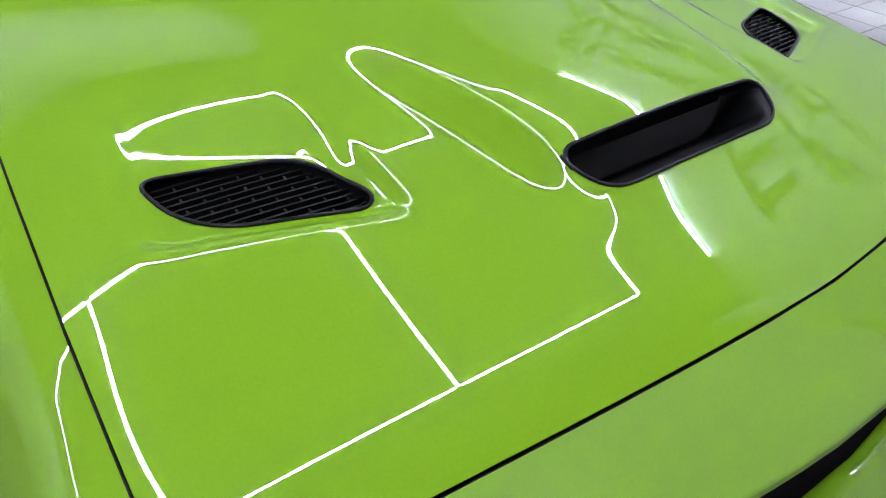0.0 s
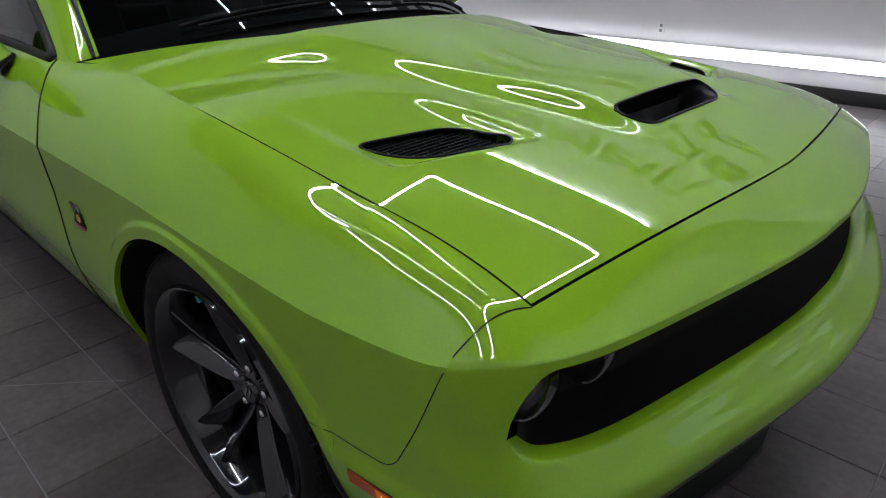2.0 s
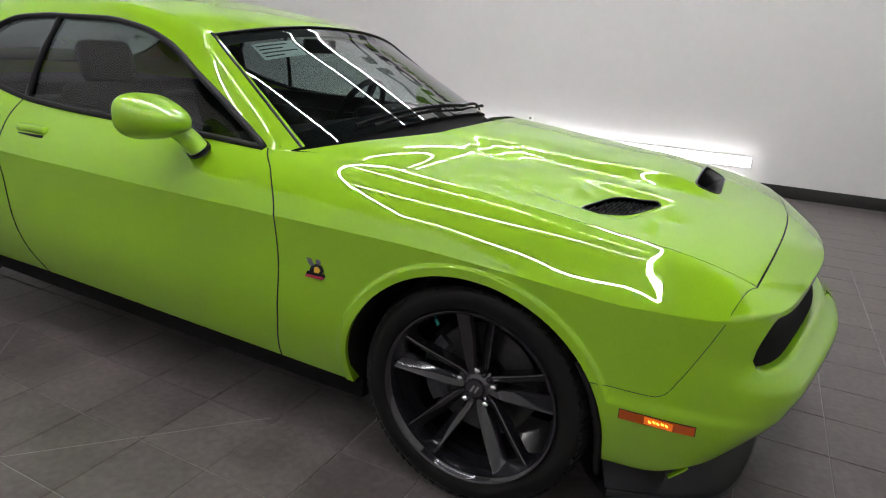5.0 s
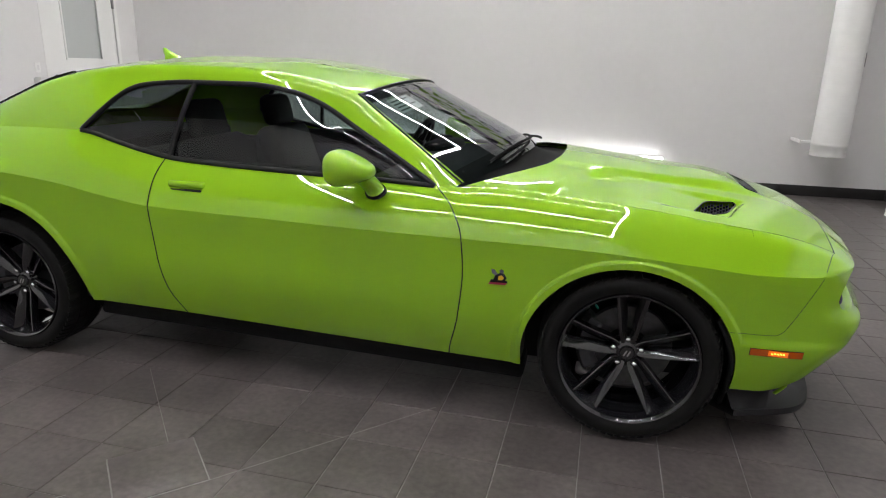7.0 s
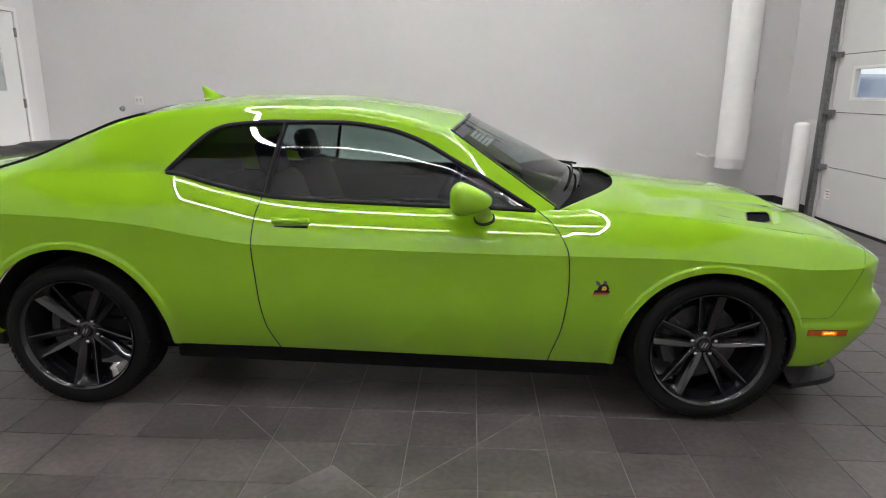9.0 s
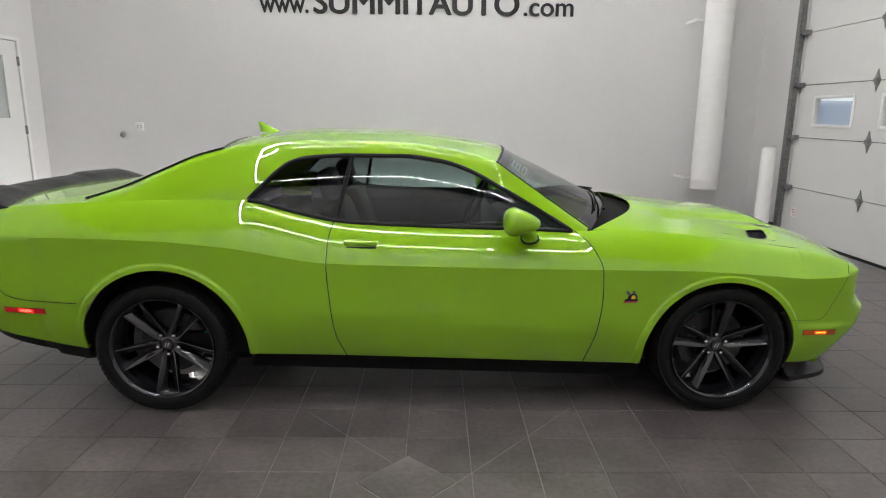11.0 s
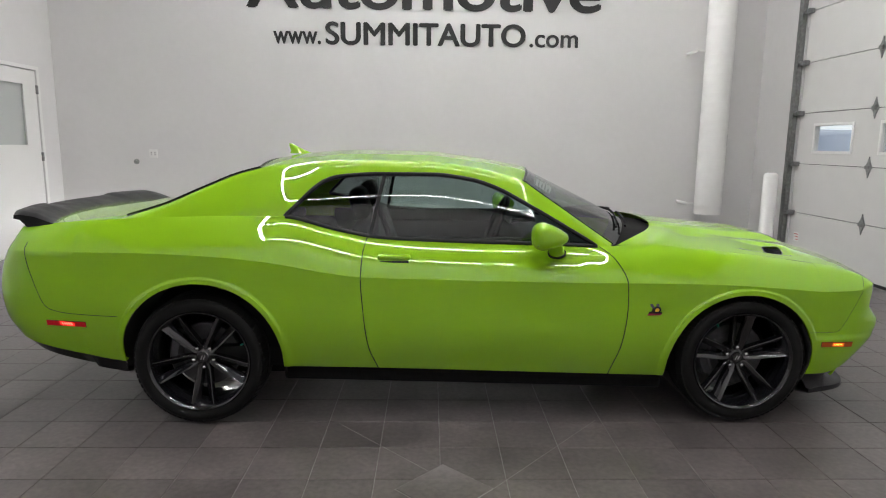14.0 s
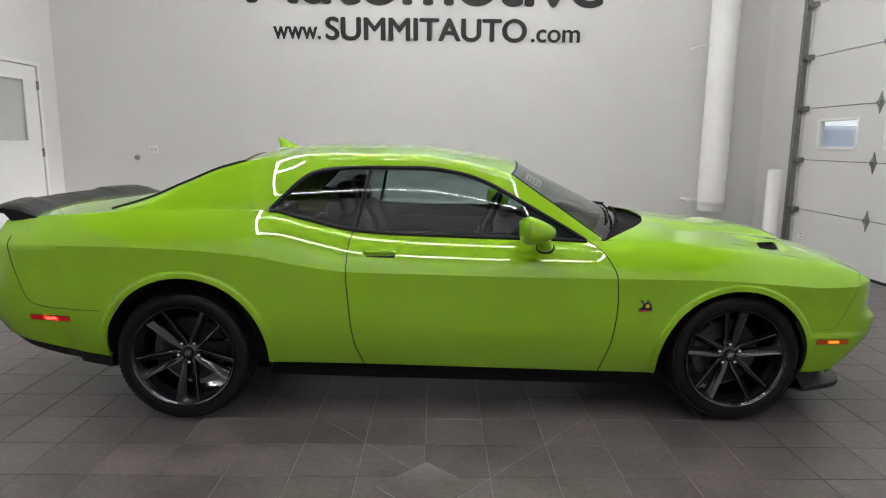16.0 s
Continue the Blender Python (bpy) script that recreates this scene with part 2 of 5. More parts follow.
wall_with_hole("wall_left", X_LEFT - 0.2, X_LEFT, Y_FRONT, Y_BACK, Z_CEIL, 3.66, 4.90, 2.46, "white painted side wall with a doorway")
wall_with_hole("wall_right", X_RIGHT, X_RIGHT + 0.2, Y_FRONT, Y_BACK, Z_CEIL, 0.6, 4.28, 3.7, "white painted wall round the garage door")
bm = bmesh.new()
yy = Y_FRONT - 0.2
prev = None
while yy < Y_BACK + 0.2:
    for dy, dz in ((0.0, 0.0), (0.07, 0.0), (0.085, -0.035), (0.135, -0.035), (0.15, 0.0)):
        pair = [bm.verts.new((x, yy + dy, Z_CEIL + dz)) for x in (X_LEFT - 0.2, X_RIGHT + 0.2)]
        if prev is not None and dy > 0:
            bm.faces.new((prev[0], prev[1], pair[1], pair[0]))
        prev = pair
    yy += 0.15
box(bm, X_LEFT - 0.2, X_RIGHT + 0.2, Y_FRONT - 0.2, Y_BACK + 0.2, Z_CEIL + 0.004, Z_CEIL + 0.1)
thing("ceiling", "dark ribbed metal ceiling deck", "ceiling", kind="structure", data=from_bm("ceiling", bm, CEIL))
thing("floor", "grey grout bed under slate tiles", "floor", kind="structure",
      data=boxmesh("floor", GROUT, X_LEFT - 0.2, X_RIGHT + 0.2, Y_FRONT - 0.2, Y_BACK + 0.2, -0.12, -0.004))
thing("baseboard", "black baseboard along the back wall", "baseboard", kind="structure",
      data=boxmesh("baseboard", BASE, X_LEFT, X_RIGHT, Y_BACK - 0.014, Y_BACK - 0.001, 0, 0.13, bevel=0.003))
thing("baseboard_left", "black baseboard along the side wall", "baseboard", kind="structure",
      data=boxmesh("baseboard_left", BASE, X_LEFT + 0.001, X_LEFT + 0.014, 4.99, Y_BACK - 0.016, 0, 0.13, bevel=0.003))
thing("baseboard_right", "black baseboard beside the garage door", "baseboard", kind="structure",
      data=boxmesh("baseboard_right", BASE, X_RIGHT - 0.014, X_RIGHT - 0.001, 4.46, Y_BACK - 0.016, 0, 0.13, bevel=0.003))


def lettering(name, text, size, x, z, label, bold=0.0, stretch=1.0):
    c = bpy.data.curves.new(name, "FONT")
    c.body, c.size, c.extrude, c.offset = text, size, 0.006, bold
    c.align_x = "LEFT"
    tmp = bpy.data.objects.new("tmp", c)
    scene.collection.objects.link(tmp)
    dg = bpy.context.evaluated_depsgraph_get()
    me = bpy.data.meshes.new_from_object(tmp.evaluated_get(dg))
    bpy.data.objects.remove(tmp)
    me.materials.clear()
    me.materials.append(TEXT)
    me.name = name
    w = max(v.co.x for v in me.vertices)
    lo = min(v.co.x for v in me.vertices)
    return me, lo, w


def place_text(name, text, size, x0, x1, z, label, bold):
    me, lo, w = lettering(name, text, size, x0, z, label)
    k = (x1 - x0 - 2 * bold) / (w - lo)
    bm = bmesh.new()
    for i, (dx, dz) in enumerate(((-1, 0), (1, 0), (0, -0.6), (0, 0.6))):
        c = me.copy()
        c.transform(Matrix.Translation((dx * bold / k, dz * bold, i * 0.0006)))
        bm.from_mesh(c)
    me = from_bm(name, bm, TEXT)
    x0 += bold
    me.transform(Matrix.Translation((x0, Y_BACK - 0.009, z)) @ Matrix.Rotation(radians(90), 4, "X")
                 @ Matrix.Diagonal((k, 1, 1, 1)) @ Matrix.Translation((-lo, 0, 0)))
    return thing(name, label, "sign", data=me)


place_text("sign_letters", "www.", 0.37, -0.98, -0.30, 2.93, "black letters of a web address on the wall", 0.006)
place_text("sign_letters", "SUMMITAUTO", 0.44, -0.235, 2.66, 2.93, "bold black capital letters on the wall", 0.012)
place_text("sign_letters", ".com", 0.37, 2.72, 3.43, 2.93, "black letters ending a web address", 0.006)
place_text("sign_letters", "Automotive", 0.80, -1.35, 3.75, 3.43, "large bold black word on the wall", 0.024)
place_text("sign_letters", "SUMMIT", 0.86, -1.35, 3.75, 4.22, "largest bold black capital letters on the wall", 0.034)


# low LED strip along the wall
strip = thing("wall_light_strip", "white linear light low along the wall, lit", "light", (0, 0, 0))
part("housing", boxmesh("housing", DOORW, -4.0, 3.585, Y_BACK - 0.045, Y_BACK - 0.002, 0.28, 0.396, bevel=0.004), strip)
part("diffuser", boxmesh("diffuser", LEDW, -4.0, 3.58, Y_BACK - 0.085, Y_BACK - 0.047, 0.286, 0.390, bevel=0.012), strip, "glowing white diffuser")

upper = thing("wall_light_strip", "white linear light along the top of the wall, lit", "light", (0, 0, 0))
part("housing", boxmesh("housing", DOORW, -0.75, 3.75, Y_BACK - 0.10, Y_BACK - 0.002, 5.97, 6.06, bevel=0.004), upper)
part("diffuser", boxmesh("diffuser", LED, -0.75, 3.75, Y_BACK - 0.085, Y_BACK - 0.045, 5.955, 5.969, bevel=0.004), upper, "glowing white diffuser")

for x in (-1.60, 0.85):
    part("joint_ring", boxmesh("joint_ring", DOORW, x - 0.006, x + 0.006, Y_BACK - 0.089, Y_BACK - 0.046, 0.282, 0.394, bevel=0.004), strip, "pale joint between two tubes")

# ceiling light tubes
Z_LAMP = 5.98


def light_bar(p, q, w=0.05):
    p, q = Vector(p), Vector(q)
    d = q - p
    L = d.length
    m = Matrix.Translation((p + q) / 2) @ Matrix.Rotation(math.atan2(d.y, d.x), 4, "Z")
    ob = thing("light_bar", "slim white linear ceiling light, lit", "light", group="ceiling light bars", m=m)
    part("housing", boxmesh("housing", DOORW, -L / 2, L / 2, -w / 2, w / 2, 0.012, 0.06, bevel=0.006), ob)
    part("diffuser", boxmesh("diffuser", LED, -L / 2 + 0.01, L / 2 - 0.01, -w / 2 + 0.006, w / 2 - 0.006, 0.0, 0.010), ob, "glowing diffuser")
    for s in (-1, 1):
        part("hanger", tube("hanger", [(s * L * 0.4, 0, 0.06), (s * L * 0.4, 0, Z_CEIL - Z_LAMP)], 0.004, GALV, 6), ob)


LX0, LX1 = -0.75, 3.79
LY = (-5.55, -2.40, 0.79, 3.70)
for y in LY:
    light_bar((LX0, y, Z_LAMP), (LX1, y, Z_LAMP))
for x in (LX0, LX1):
    for a, b in zip(LY, LY[1:]):
        light_bar((x, a + 0.035, Z_LAMP), (x, b - 0.035, Z_LAMP))

# side door
door = thing("door_1", "white painted door with a frosted glass panel, closed", "door", kind="structure")
bm = bmesh.new()
xd0, xd1 = X_LEFT - 0.06, X_LEFT - 0.015
box(bm, xd0, xd1, 3.67, 3.96, 0.01, 2.45)
box(bm, xd0, xd1, 4.60, 4.89, 0.01, 2.45)
box(bm, xd0, xd1, 3.96, 4.60, 0.01, 1.44)
box(bm, xd0, xd1, 3.96, 4.60, 2.27, 2.45)
part("door_leaf", from_bm("door_leaf", bm, DOORW), door)
part("pane", boxmesh("pane", FROST, xd0 + 0.015, xd0 + 0.025, 3.96, 4.60, 1.44, 2.27), door, "frosted grey glass")
bm = bmesh.new()
for a, b, c, d in ((3.95, 3.975, 1.43, 2.28), (4.585, 4.61, 1.43, 2.28), (3.95, 4.61, 1.43, 1.455), (3.95, 4.61, 2.255, 2.28)):
    box(bm, xd1, xd1 + 0.012, a, b, c, d)
part("glazing_bead", from_bm("glazing_bead", bm, DOORW), door)
for z in (2.2, 1.29, 0.35):
    part("hinge", boxmesh("hinge", GALV, X_LEFT - 0.014, X_LEFT + 0.012, 4.875, 4.905, z - 0.06, z + 0.06, bevel=0.004), door, "dull steel hinge")
hd = part("door_handle", None, door)
bm = bmesh.new()
lathe(bm, [(0.0, 0.0), (0.034, 0.0), (0.034, 0.012), (0.014, 0.018), (0.012, 0.055), (0.0, 0.055)], 24, "Z")
part("rose", from_bm("rose", bm, STEEL, True), hd, "", Matrix.Translation((X_LEFT - 0.013, 3.755, 1.21)) @ Matrix.Rotation(radians(90), 4, "Y"))
part("lever", boxmesh("lever", STEEL, X_LEFT + 0.03, X_LEFT + 0.046, 3.745, 3.90, 1.20, 1.222, bevel=0.005), hd, "brushed steel lever")
bm = bmesh.new()
box(bm, X_LEFT, X_LEFT + 0.004, 3.60, 3.66, 0, 2.51)
box(bm, X_LEFT, X_LEFT + 0.004, 4.905, 4.96, 0, 2.51)
box(bm, X_LEFT, X_LEFT + 0.004, 3.66, 4.905, 2.462, 2.51)
part("door_frame", from_bm("door_frame", bm, DOORW, True), door)

# outlet and valve on the back wall
ol = thing("wall_outlet", "white double wall outlet plate", "outlet", (-2.79, Y_BACK, 1.34))
part("plate", boxmesh("plate", DOORW, -0.06, 0.06, -0.008, 0, -0.06, 0.06, bevel=0.003), ol)
for dx in (-0.026, 0.026):
    part("socket", boxmesh("socket", WALL, dx - 0.018, dx + 0.018, -0.011, -0.008, -0.03, 0.03, bevel=0.002), ol)
    for dz in (-0.012, 0.012):
        part("slot", boxmesh("slot", GAP, dx - 0.007, dx + 0.007, -0.0125, -0.0105, dz - 0.003, dz + 0.003), ol)
ol = thing("wall_outlet", "white wall outlet plate with a dark plug above the low light", "outlet", (0.99, Y_BACK, 0.53))
part("plate", boxmesh("plate", DOORW, -0.04, 0.04, -0.008, 0, -0.06, 0.06, bevel=0.003), ol)
for dz in (-0.025, 0.025):
    part("socket", boxmesh("socket", GALV, -0.016, 0.016, -0.012, -0.008, dz - 0.014, dz + 0.014, bevel=0.002), ol, "grey socket face")
hb = thing("wall_box", "pale grey box on the wall beside the door", "box", (X_LEFT, 3.485, 1.08))
part("case", boxmesh("case", DOORW, 0, 0.10, -0.11, 0.10, -0.13, 0.13, bevel=0.012), hb)
part("lid", boxmesh("lid", WALL, 0.02, 0.108, -0.105, 0.095, 0.10, 0.135, bevel=0.008), hb)
vl = thing("wall_valve", "small round metal valve on the wall", "valve", (-3.04, Y_BACK, 1.22))
bm = bmesh.new()
lathe(bm, [(0.0, -0.05), (0.022, -0.05), (0.03, -0.04), (0.03, -0.012), (0.038, -0.008), (0.038, 0.0)], 20)
part("body", from_bm("body", bm, GALV, True), vl)
sw = thing("light_switch", "white switch plate beside the door", "switch", (X_LEFT, 3.465, 1.33))
part("plate", boxmesh("plate", DOORW, 0, 0.008, -0.04, 0.04, -0.06, 0.06, bevel=0.003), sw)
part("rocker", boxmesh("rocker", WALL, 0.008, 0.013, -0.015, 0.015, -0.03, 0.03, bevel=0.002), sw)

# wrapped exhaust pipe hanging by the wall
pipe = thing("vertical_pipe", "white wrapped duct pipe held by wall brackets", "pipe", (5.36, 4.93, 0))
bm = bmesh.new()
prof = [(0.10, 0.552), (0.185, 0.55), (0.185, 0.66), (0.19, 0.665)]
z = 0.70
while z < Z_CEIL - 0.05:
    prof += [(0.1886, z), (0.1876, z + 0.004), (0.188, z + 0.012)]
    z += 0.13
prof += [(0.188, Z_CEIL - 0.002)]
lathe(bm, prof, 40, "Z")
part("duct", from_bm("duct", bm, PIPEW, True, 60), pipe)
for z in (0.70, 2.86):
    br = part("bracket", boxmesh("bracket", PIPEW, -0.30, -0.15, 0.02, 0.06, z - 0.012, z + 0.012, bevel=0.003), pipe, "pale painted wall bracket")
    part("flange", boxmesh("flange", PIPEW, -0.315, -0.30, -0.01, 0.385, z - 0.02, z + 0.02, bevel=0.003), br)
part("latch", boxmesh("latch", GALV, 0.185, 0.20, -0.03, 0.03, 1.55, 1.70, bevel=0.004), pipe, "small steel latch")

bol = thing("bollard", "white plastic-sleeved safety bollard on the floor", "bollard", (5.95, 4.36, 0))
bm = bmesh.new()
lathe(bm, [(0.0, 1.18), (0.05, 1.178), (0.08, 1.165), (0.094, 1.14), (0.095, 0.01), (0.10, 0.0)], 32, "Z")
part("sleeve", from_bm("sleeve", bm, PIPEW, True, 60), bol)

# sectional garage door
gd = thing("garage_door", "white sectional garage door with windows, closed", "garage door", (0, 0, 0), kind="structure")
zj = [0.03, 0.66, 1.31, 1.97, 2.62, 3.27, 3.68]
for i in range(6):
    z0, z1 = zj[i] + 0.004, zj[i + 1] - 0.004
    bm = bmesh.new()
    if i == 2:
        wy = [(3.19, 3.89), (1.99, 2.69), (0.79, 1.49)]
        edges = [4.27] + [v for a, b in wy for v in (b, a)] + [0.61]
        for k in range(0, len(edges), 2):
            box(bm, X_RIGHT + 0.02, X_RIGHT + 0.07, edges[k + 1], edges[k], z0, z1)
        for a, b in wy:
            box(bm, X_RIGHT + 0.02, X_RIGHT + 0.07, a, b, z0, 1.485)
            box(bm, X_RIGHT + 0.02, X_RIGHT + 0.07, a, b, 1.795, z1)
    else:
        box(bm, X_RIGHT + 0.02, X_RIGHT + 0.07, 0.61, 4.27, z0, z1, 0.004)
    sec = part("panel", from_bm("panel", bm, GDOOR), gd)
    if i == 2:
        for a, b in wy:
            bm = bmesh.new()
            for p in ((a - 0.035, a, 1.45, 1.83), (b, b + 0.035, 1.45, 1.83), (a, b, 1.45, 1.485), (a, b, 1.795, 1.83)):
                box(bm, X_RIGHT + 0.008, X_RIGHT + 0.02, *p, 0.003)
            part("window_frame", from_bm("window_frame", bm, DOORW, True), sec)
            part("pane", boxmesh("pane", GLASS_CLEAR, X_RIGHT + 0.04, X_RIGHT + 0.046, a, b, 1.485, 1.795), sec).visible_shadow = False
for z in zj[1:-1]:
    part("joint_seal", boxmesh("joint_seal", BLACK, X_RIGHT + 0.045, X_RIGHT + 0.068, 0.62, 4.26, z - 0.0035, z + 0.0035), gd, "dark seal between the panels")
    for y in (2.84, 1.5):
        bm = bmesh.new()
        kite = [(y - 0.055, z), (y - 0.02, z - 0.06), (y, z - 0.12), (y + 0.02, z - 0.06), (y + 0.055, z), (y + 0.02, z + 0.06), (y, z + 0.12), (y - 0.02, z + 0.06)]
        lo = [bm.verts.new((X_RIGHT + 0.019, a, b)) for a, b in kite]
        hi = [bm.verts.new((X_RIGHT + 0.008, a, b)) for a, b in kite]
        bm.faces.new(hi)
        for k in range(8):
            bm.faces.new((lo[k], lo[(k + 1) % 8], hi[(k + 1) % 8], hi[k]))
        box(bm, X_RIGHT - 0.015, X_RIGHT + 0.006, y - 0.035, y + 0.035, z - 0.022, z + 0.022, 0.008)
        part("hinge", from_bm("hinge", bm, GALV, True), gd, "galvanised hinge plate")
    bm = bmesh.new()
    box(bm, X_RIGHT - 0.05, X_RIGHT + 0.019, 4.17, 4.26, z - 0.03, z + 0.03, 0.006)
    lathe(bm, [(0.0, 4.24), (0.026, 4.24), (0.026, 4.29), (0.0, 4.29)], 14)
    vs = [v for v in bm.verts if abs(v.co.x) < 0.03]
    bmesh.ops.translate(bm, vec=(X_RIGHT - 0.045, 0, z), verts=vs)
    part("roller", from_bm("roller", bm, GALV, True), gd, "steel roller in the track")
bm = bmesh.new()
for y in (4.285, 4.34):
    box(bm, X_RIGHT - 0.075, X_RIGHT - 0.02, y, y + 0.006, 0.02, 3.6)
box(bm, X_RIGHT - 0.078, X_RIGHT - 0.075, 4.27, 4.36, 0.02, 3.6)
box(bm, X_RIGHT - 0.02, X_RIGHT - 0.001, 4.30, 4.40, 0.02, 3.6)
part("track", from_bm("track", bm, GALV), gd, "galvanised vertical roller track")
bm = bmesh.new()
box(bm, X_RIGHT + 0.018, X_RIGHT + 0.075, 0.61, 4.27, 0.0, 0.034)
part("bottom_seal", from_bm("bottom_seal", bm, BLACK), gd, "black rubber seal")
part("warning_label", boxmesh("warning_label", DOORW, X_RIGHT + 0.0185, X_RIGHT + 0.0195, 4.03, 4.14, 0.28, 0.40), gd, "small white label with red bars")
for k, w in enumerate((0.09, 0.07, 0.05)):
    part("label_bar", boxmesh("label_bar", M("label_red", (0.5, 0.03, 0.03), 0.5), X_RIGHT + 0.0175, X_RIGHT + 0.0185,
         4.04, 4.04 + w, 0.37 - k * 0.035, 0.38 - k * 0.035), gd)
# a van parked outside, seen through the panes
van = thing("parked_van", "pale blue-grey van parked in the yard outside", "van", (9.6, 8.7, 0))
VANP = vary(M("van_paint", (0.62, 0.66, 0.76), 0.35, coat=0.6), 4, 0.9, 1.1)
bm = bmesh.new()
sec = [(-1.9, 0.45), (-1.95, 0.9), (-1.85, 1.12), (-0.9, 1.22), (-0.35, 1.78), (0.1, 1.9), (1.9, 1.9), (2.0, 1.7), (2.02, 0.5)]
rows = [[bm.verts.new((x * (1 - 0.06 * max(z - 1.1, 0)), y, z)) for y, z in sec] for x in (-0.9, -0.87, 0.87, 0.9)]
for i in range(3):
    for k in range(len(sec) - 1):
        bm.faces.new((rows[i][k], rows[i][k + 1], rows[i + 1][k + 1], rows[i + 1][k]))
bm.faces.new(rows[0])
bm.faces.new(rows[-1])
part("body", from_bm("body", bm, VANP, True, 40), van)
part("side_window", boxmesh("side_window", GAP, -0.885, -0.86, -0.45, 0.35, 1.22, 1.72, bevel=0.01), van, "dark side window")
part("red_stripe", boxmesh("red_stripe", M("van_red", (0.45, 0.03, 0.03), 0.4), -0.915, -0.89, -1.2, 1.4, 1.02, 1.16, bevel=0.004), van, "red stripe along the side")
for y in (-1.2, 1.3):
    bm = bmesh.new()
    lathe(bm, [(0.0, -0.1), (0.2, -0.1), (0.31, -0.09), (0.33, -0.05), (0.33, 0.1), (0.0, 0.1)], 28)
    part("wheel", from_bm("wheel", bm, RUBBER, True), van, "", Matrix.Translation((-0.83, y, 0.33)) @ Matrix.Rotation(radians(90), 4, "Z"))
# bright yard beyond the garage door
thing("backdrop", "bright daylight yard seen through the door panes", "backdrop", kind="structure",
      data=boxmesh("backdrop", M("daylight", (0.95, 0.95, 0.97), 0.9, emit=0.85), X_RIGHT + 6.0, X_RIGHT + 6.1, -8, 14, -0.5, 6))
thing("ground", "grey asphalt yard outside the garage door", "ground", kind="structure",
      data=boxmesh("ground", vary(M("asphalt", (0.06, 0.06, 0.062), 0.8), 3, 0.85, 1.2), X_RIGHT + 0.21, X_RIGHT + 6.0, -8, 14, -0.12, -0.002))

# ---------------------------------------------------------------- the car
# x runs forward from the rear axle, y to the left, z up
CAR = thing("car", "lime green two-door muscle coupe with black wheels, parked", "car", (0, -0.03, 0))
WB = 2.951

# side lines of the body, along x


def eased(f, sigma, x0=-1.3, x1=3.95):
    """The same curve with its bends drawn out over about sigma metres."""
    xs = np.arange(x0 - 4 * sigma, x1 + 4 * sigma, 0.004)
    k = np.exp(-0.5 * (np.arange(-4 * sigma, 4 * sigma + 1e-9, 0.004) / sigma) ** 2)
    ys = np.convolve(np.pad([f(x) for x in xs], len(k) // 2, mode="reflect", reflect_type="odd"), k / k.sum(), "valid")
    return lambda x: float(np.interp(x, xs[:len(ys)], ys))


crease_z = spline((-1.1, 0.93), (-0.83, 0.955), (-0.4, 0.957), (0.0, 0.946), (0.4, 0.909), (0.63, 0.866), (0.87, 0.832), (1.35, 0.82),
                  (1.95, 0.808), (2.7, 0.802), (3.18, 0.774), (3.345, 0.758))
crease_w = spline((-1.1, 0.86), (-0.8, 0.905), (-0.4, 0.937), (0.0, 0.947), (0.5, 0.940), (1.0, 0.930), (2.0, 0.932), (2.7, 0.936), (3.05, 0.934), (3.2, 0.929), (3.345, 0.920), (3.5, 0.908))
sill_z = spline((-1.1, 0.52), (-1.0, 0.492), (-0.42, 0.350), (0.4, 0.320), (0.45, 0.319), (2.5, 0.265), (3.345, 0.25))
top_z = spline((-1.1, 1.035), (-0.8, 1.085), (-0.3, 1.12), (0.2, 1.135), (0.46, 1.135), (0.66, 1.086), (0.87, 1.038), (0.96, 1.026), (1.5, 1.003),
               (2.06, 0.988), (2.15, 0.980), (2.25, 0.981), (2.36, 0.990), (2.7, 0.968), (3.0, 0.939), (3.345, 0.892))
top_w = spline((-1.1, 0.76), (-0.8, 0.79), (-0.2, 0.815), (0.46, 0.808), (0.9, 0.808), (1.5, 0.808), (2.06, 0.812), (2.15, 0.810), (2.25, 0.782),
               (2.36, 0.762), (2.8, 0.782), (3.0, 0.788), (3.345, 0.786))
door_front = spline((0.2, 2.215), (0.285, 2.225), (0.47, 2.269), (0.66, 2.288), (0.80, 2.28), (0.925, 2.22), (0.985, 2.145))
door_rear = spline((0.2, 0.975), (0.31, 0.95), (0.44, 0.905), (0.63, 0.88), (0.82, 0.868), (0.94, 0.875), (1.04, 0.90))
ARCH_F, ARCH_R = (2.937, 0.335, 0.408), (0.02, 0.372, 0.424)
XR = -0.60                    # where it turns round the tail
XS = 3.345                    # where the flank starts to turn round the nose
NOSE_N = 4.0
lip_z = spline((0, 0.7596), (10, 0.763), (25, 0.786), (45, 0.788), (90, 0.784))
nose_x = spline((0.20, 3.65), (0.27, 3.698), (0.34, 3.757), (0.42, 3.834), (0.47, 3.880), (0.52, 3.911), (0.555, 3.923), (0.58, 3.920), (0.60, 3.897), (0.635, 3.861), (0.70, 3.844), (0.76, 3.838), (0.80, 3.830))
nose_x = eased(nose_x, 0.006, 0.1, 0.9)


crease_z, crease_w, top_w = eased(crease_z, 0.04), eased(crease_w, 0.08), eased(top_w, 0.06)
top_z = eased(top_z, 0.042)
# the hood's side edge, drawn on over the nose
hood_side = eased(lambda x: top_z(x) if x < XS - 0.08 else top_z(XS - 0.08) - 0.138 * (x - XS + 0.08) if x < XS else 0.892 - 0.0043 * (x - XS) - 0.6896 * (x - XS) ** 2, 0.038, 2.9, 3.95)
top_line = top_z


def top_z(x):
    return top_line(x) if x < 3.1 else hood_side(x)


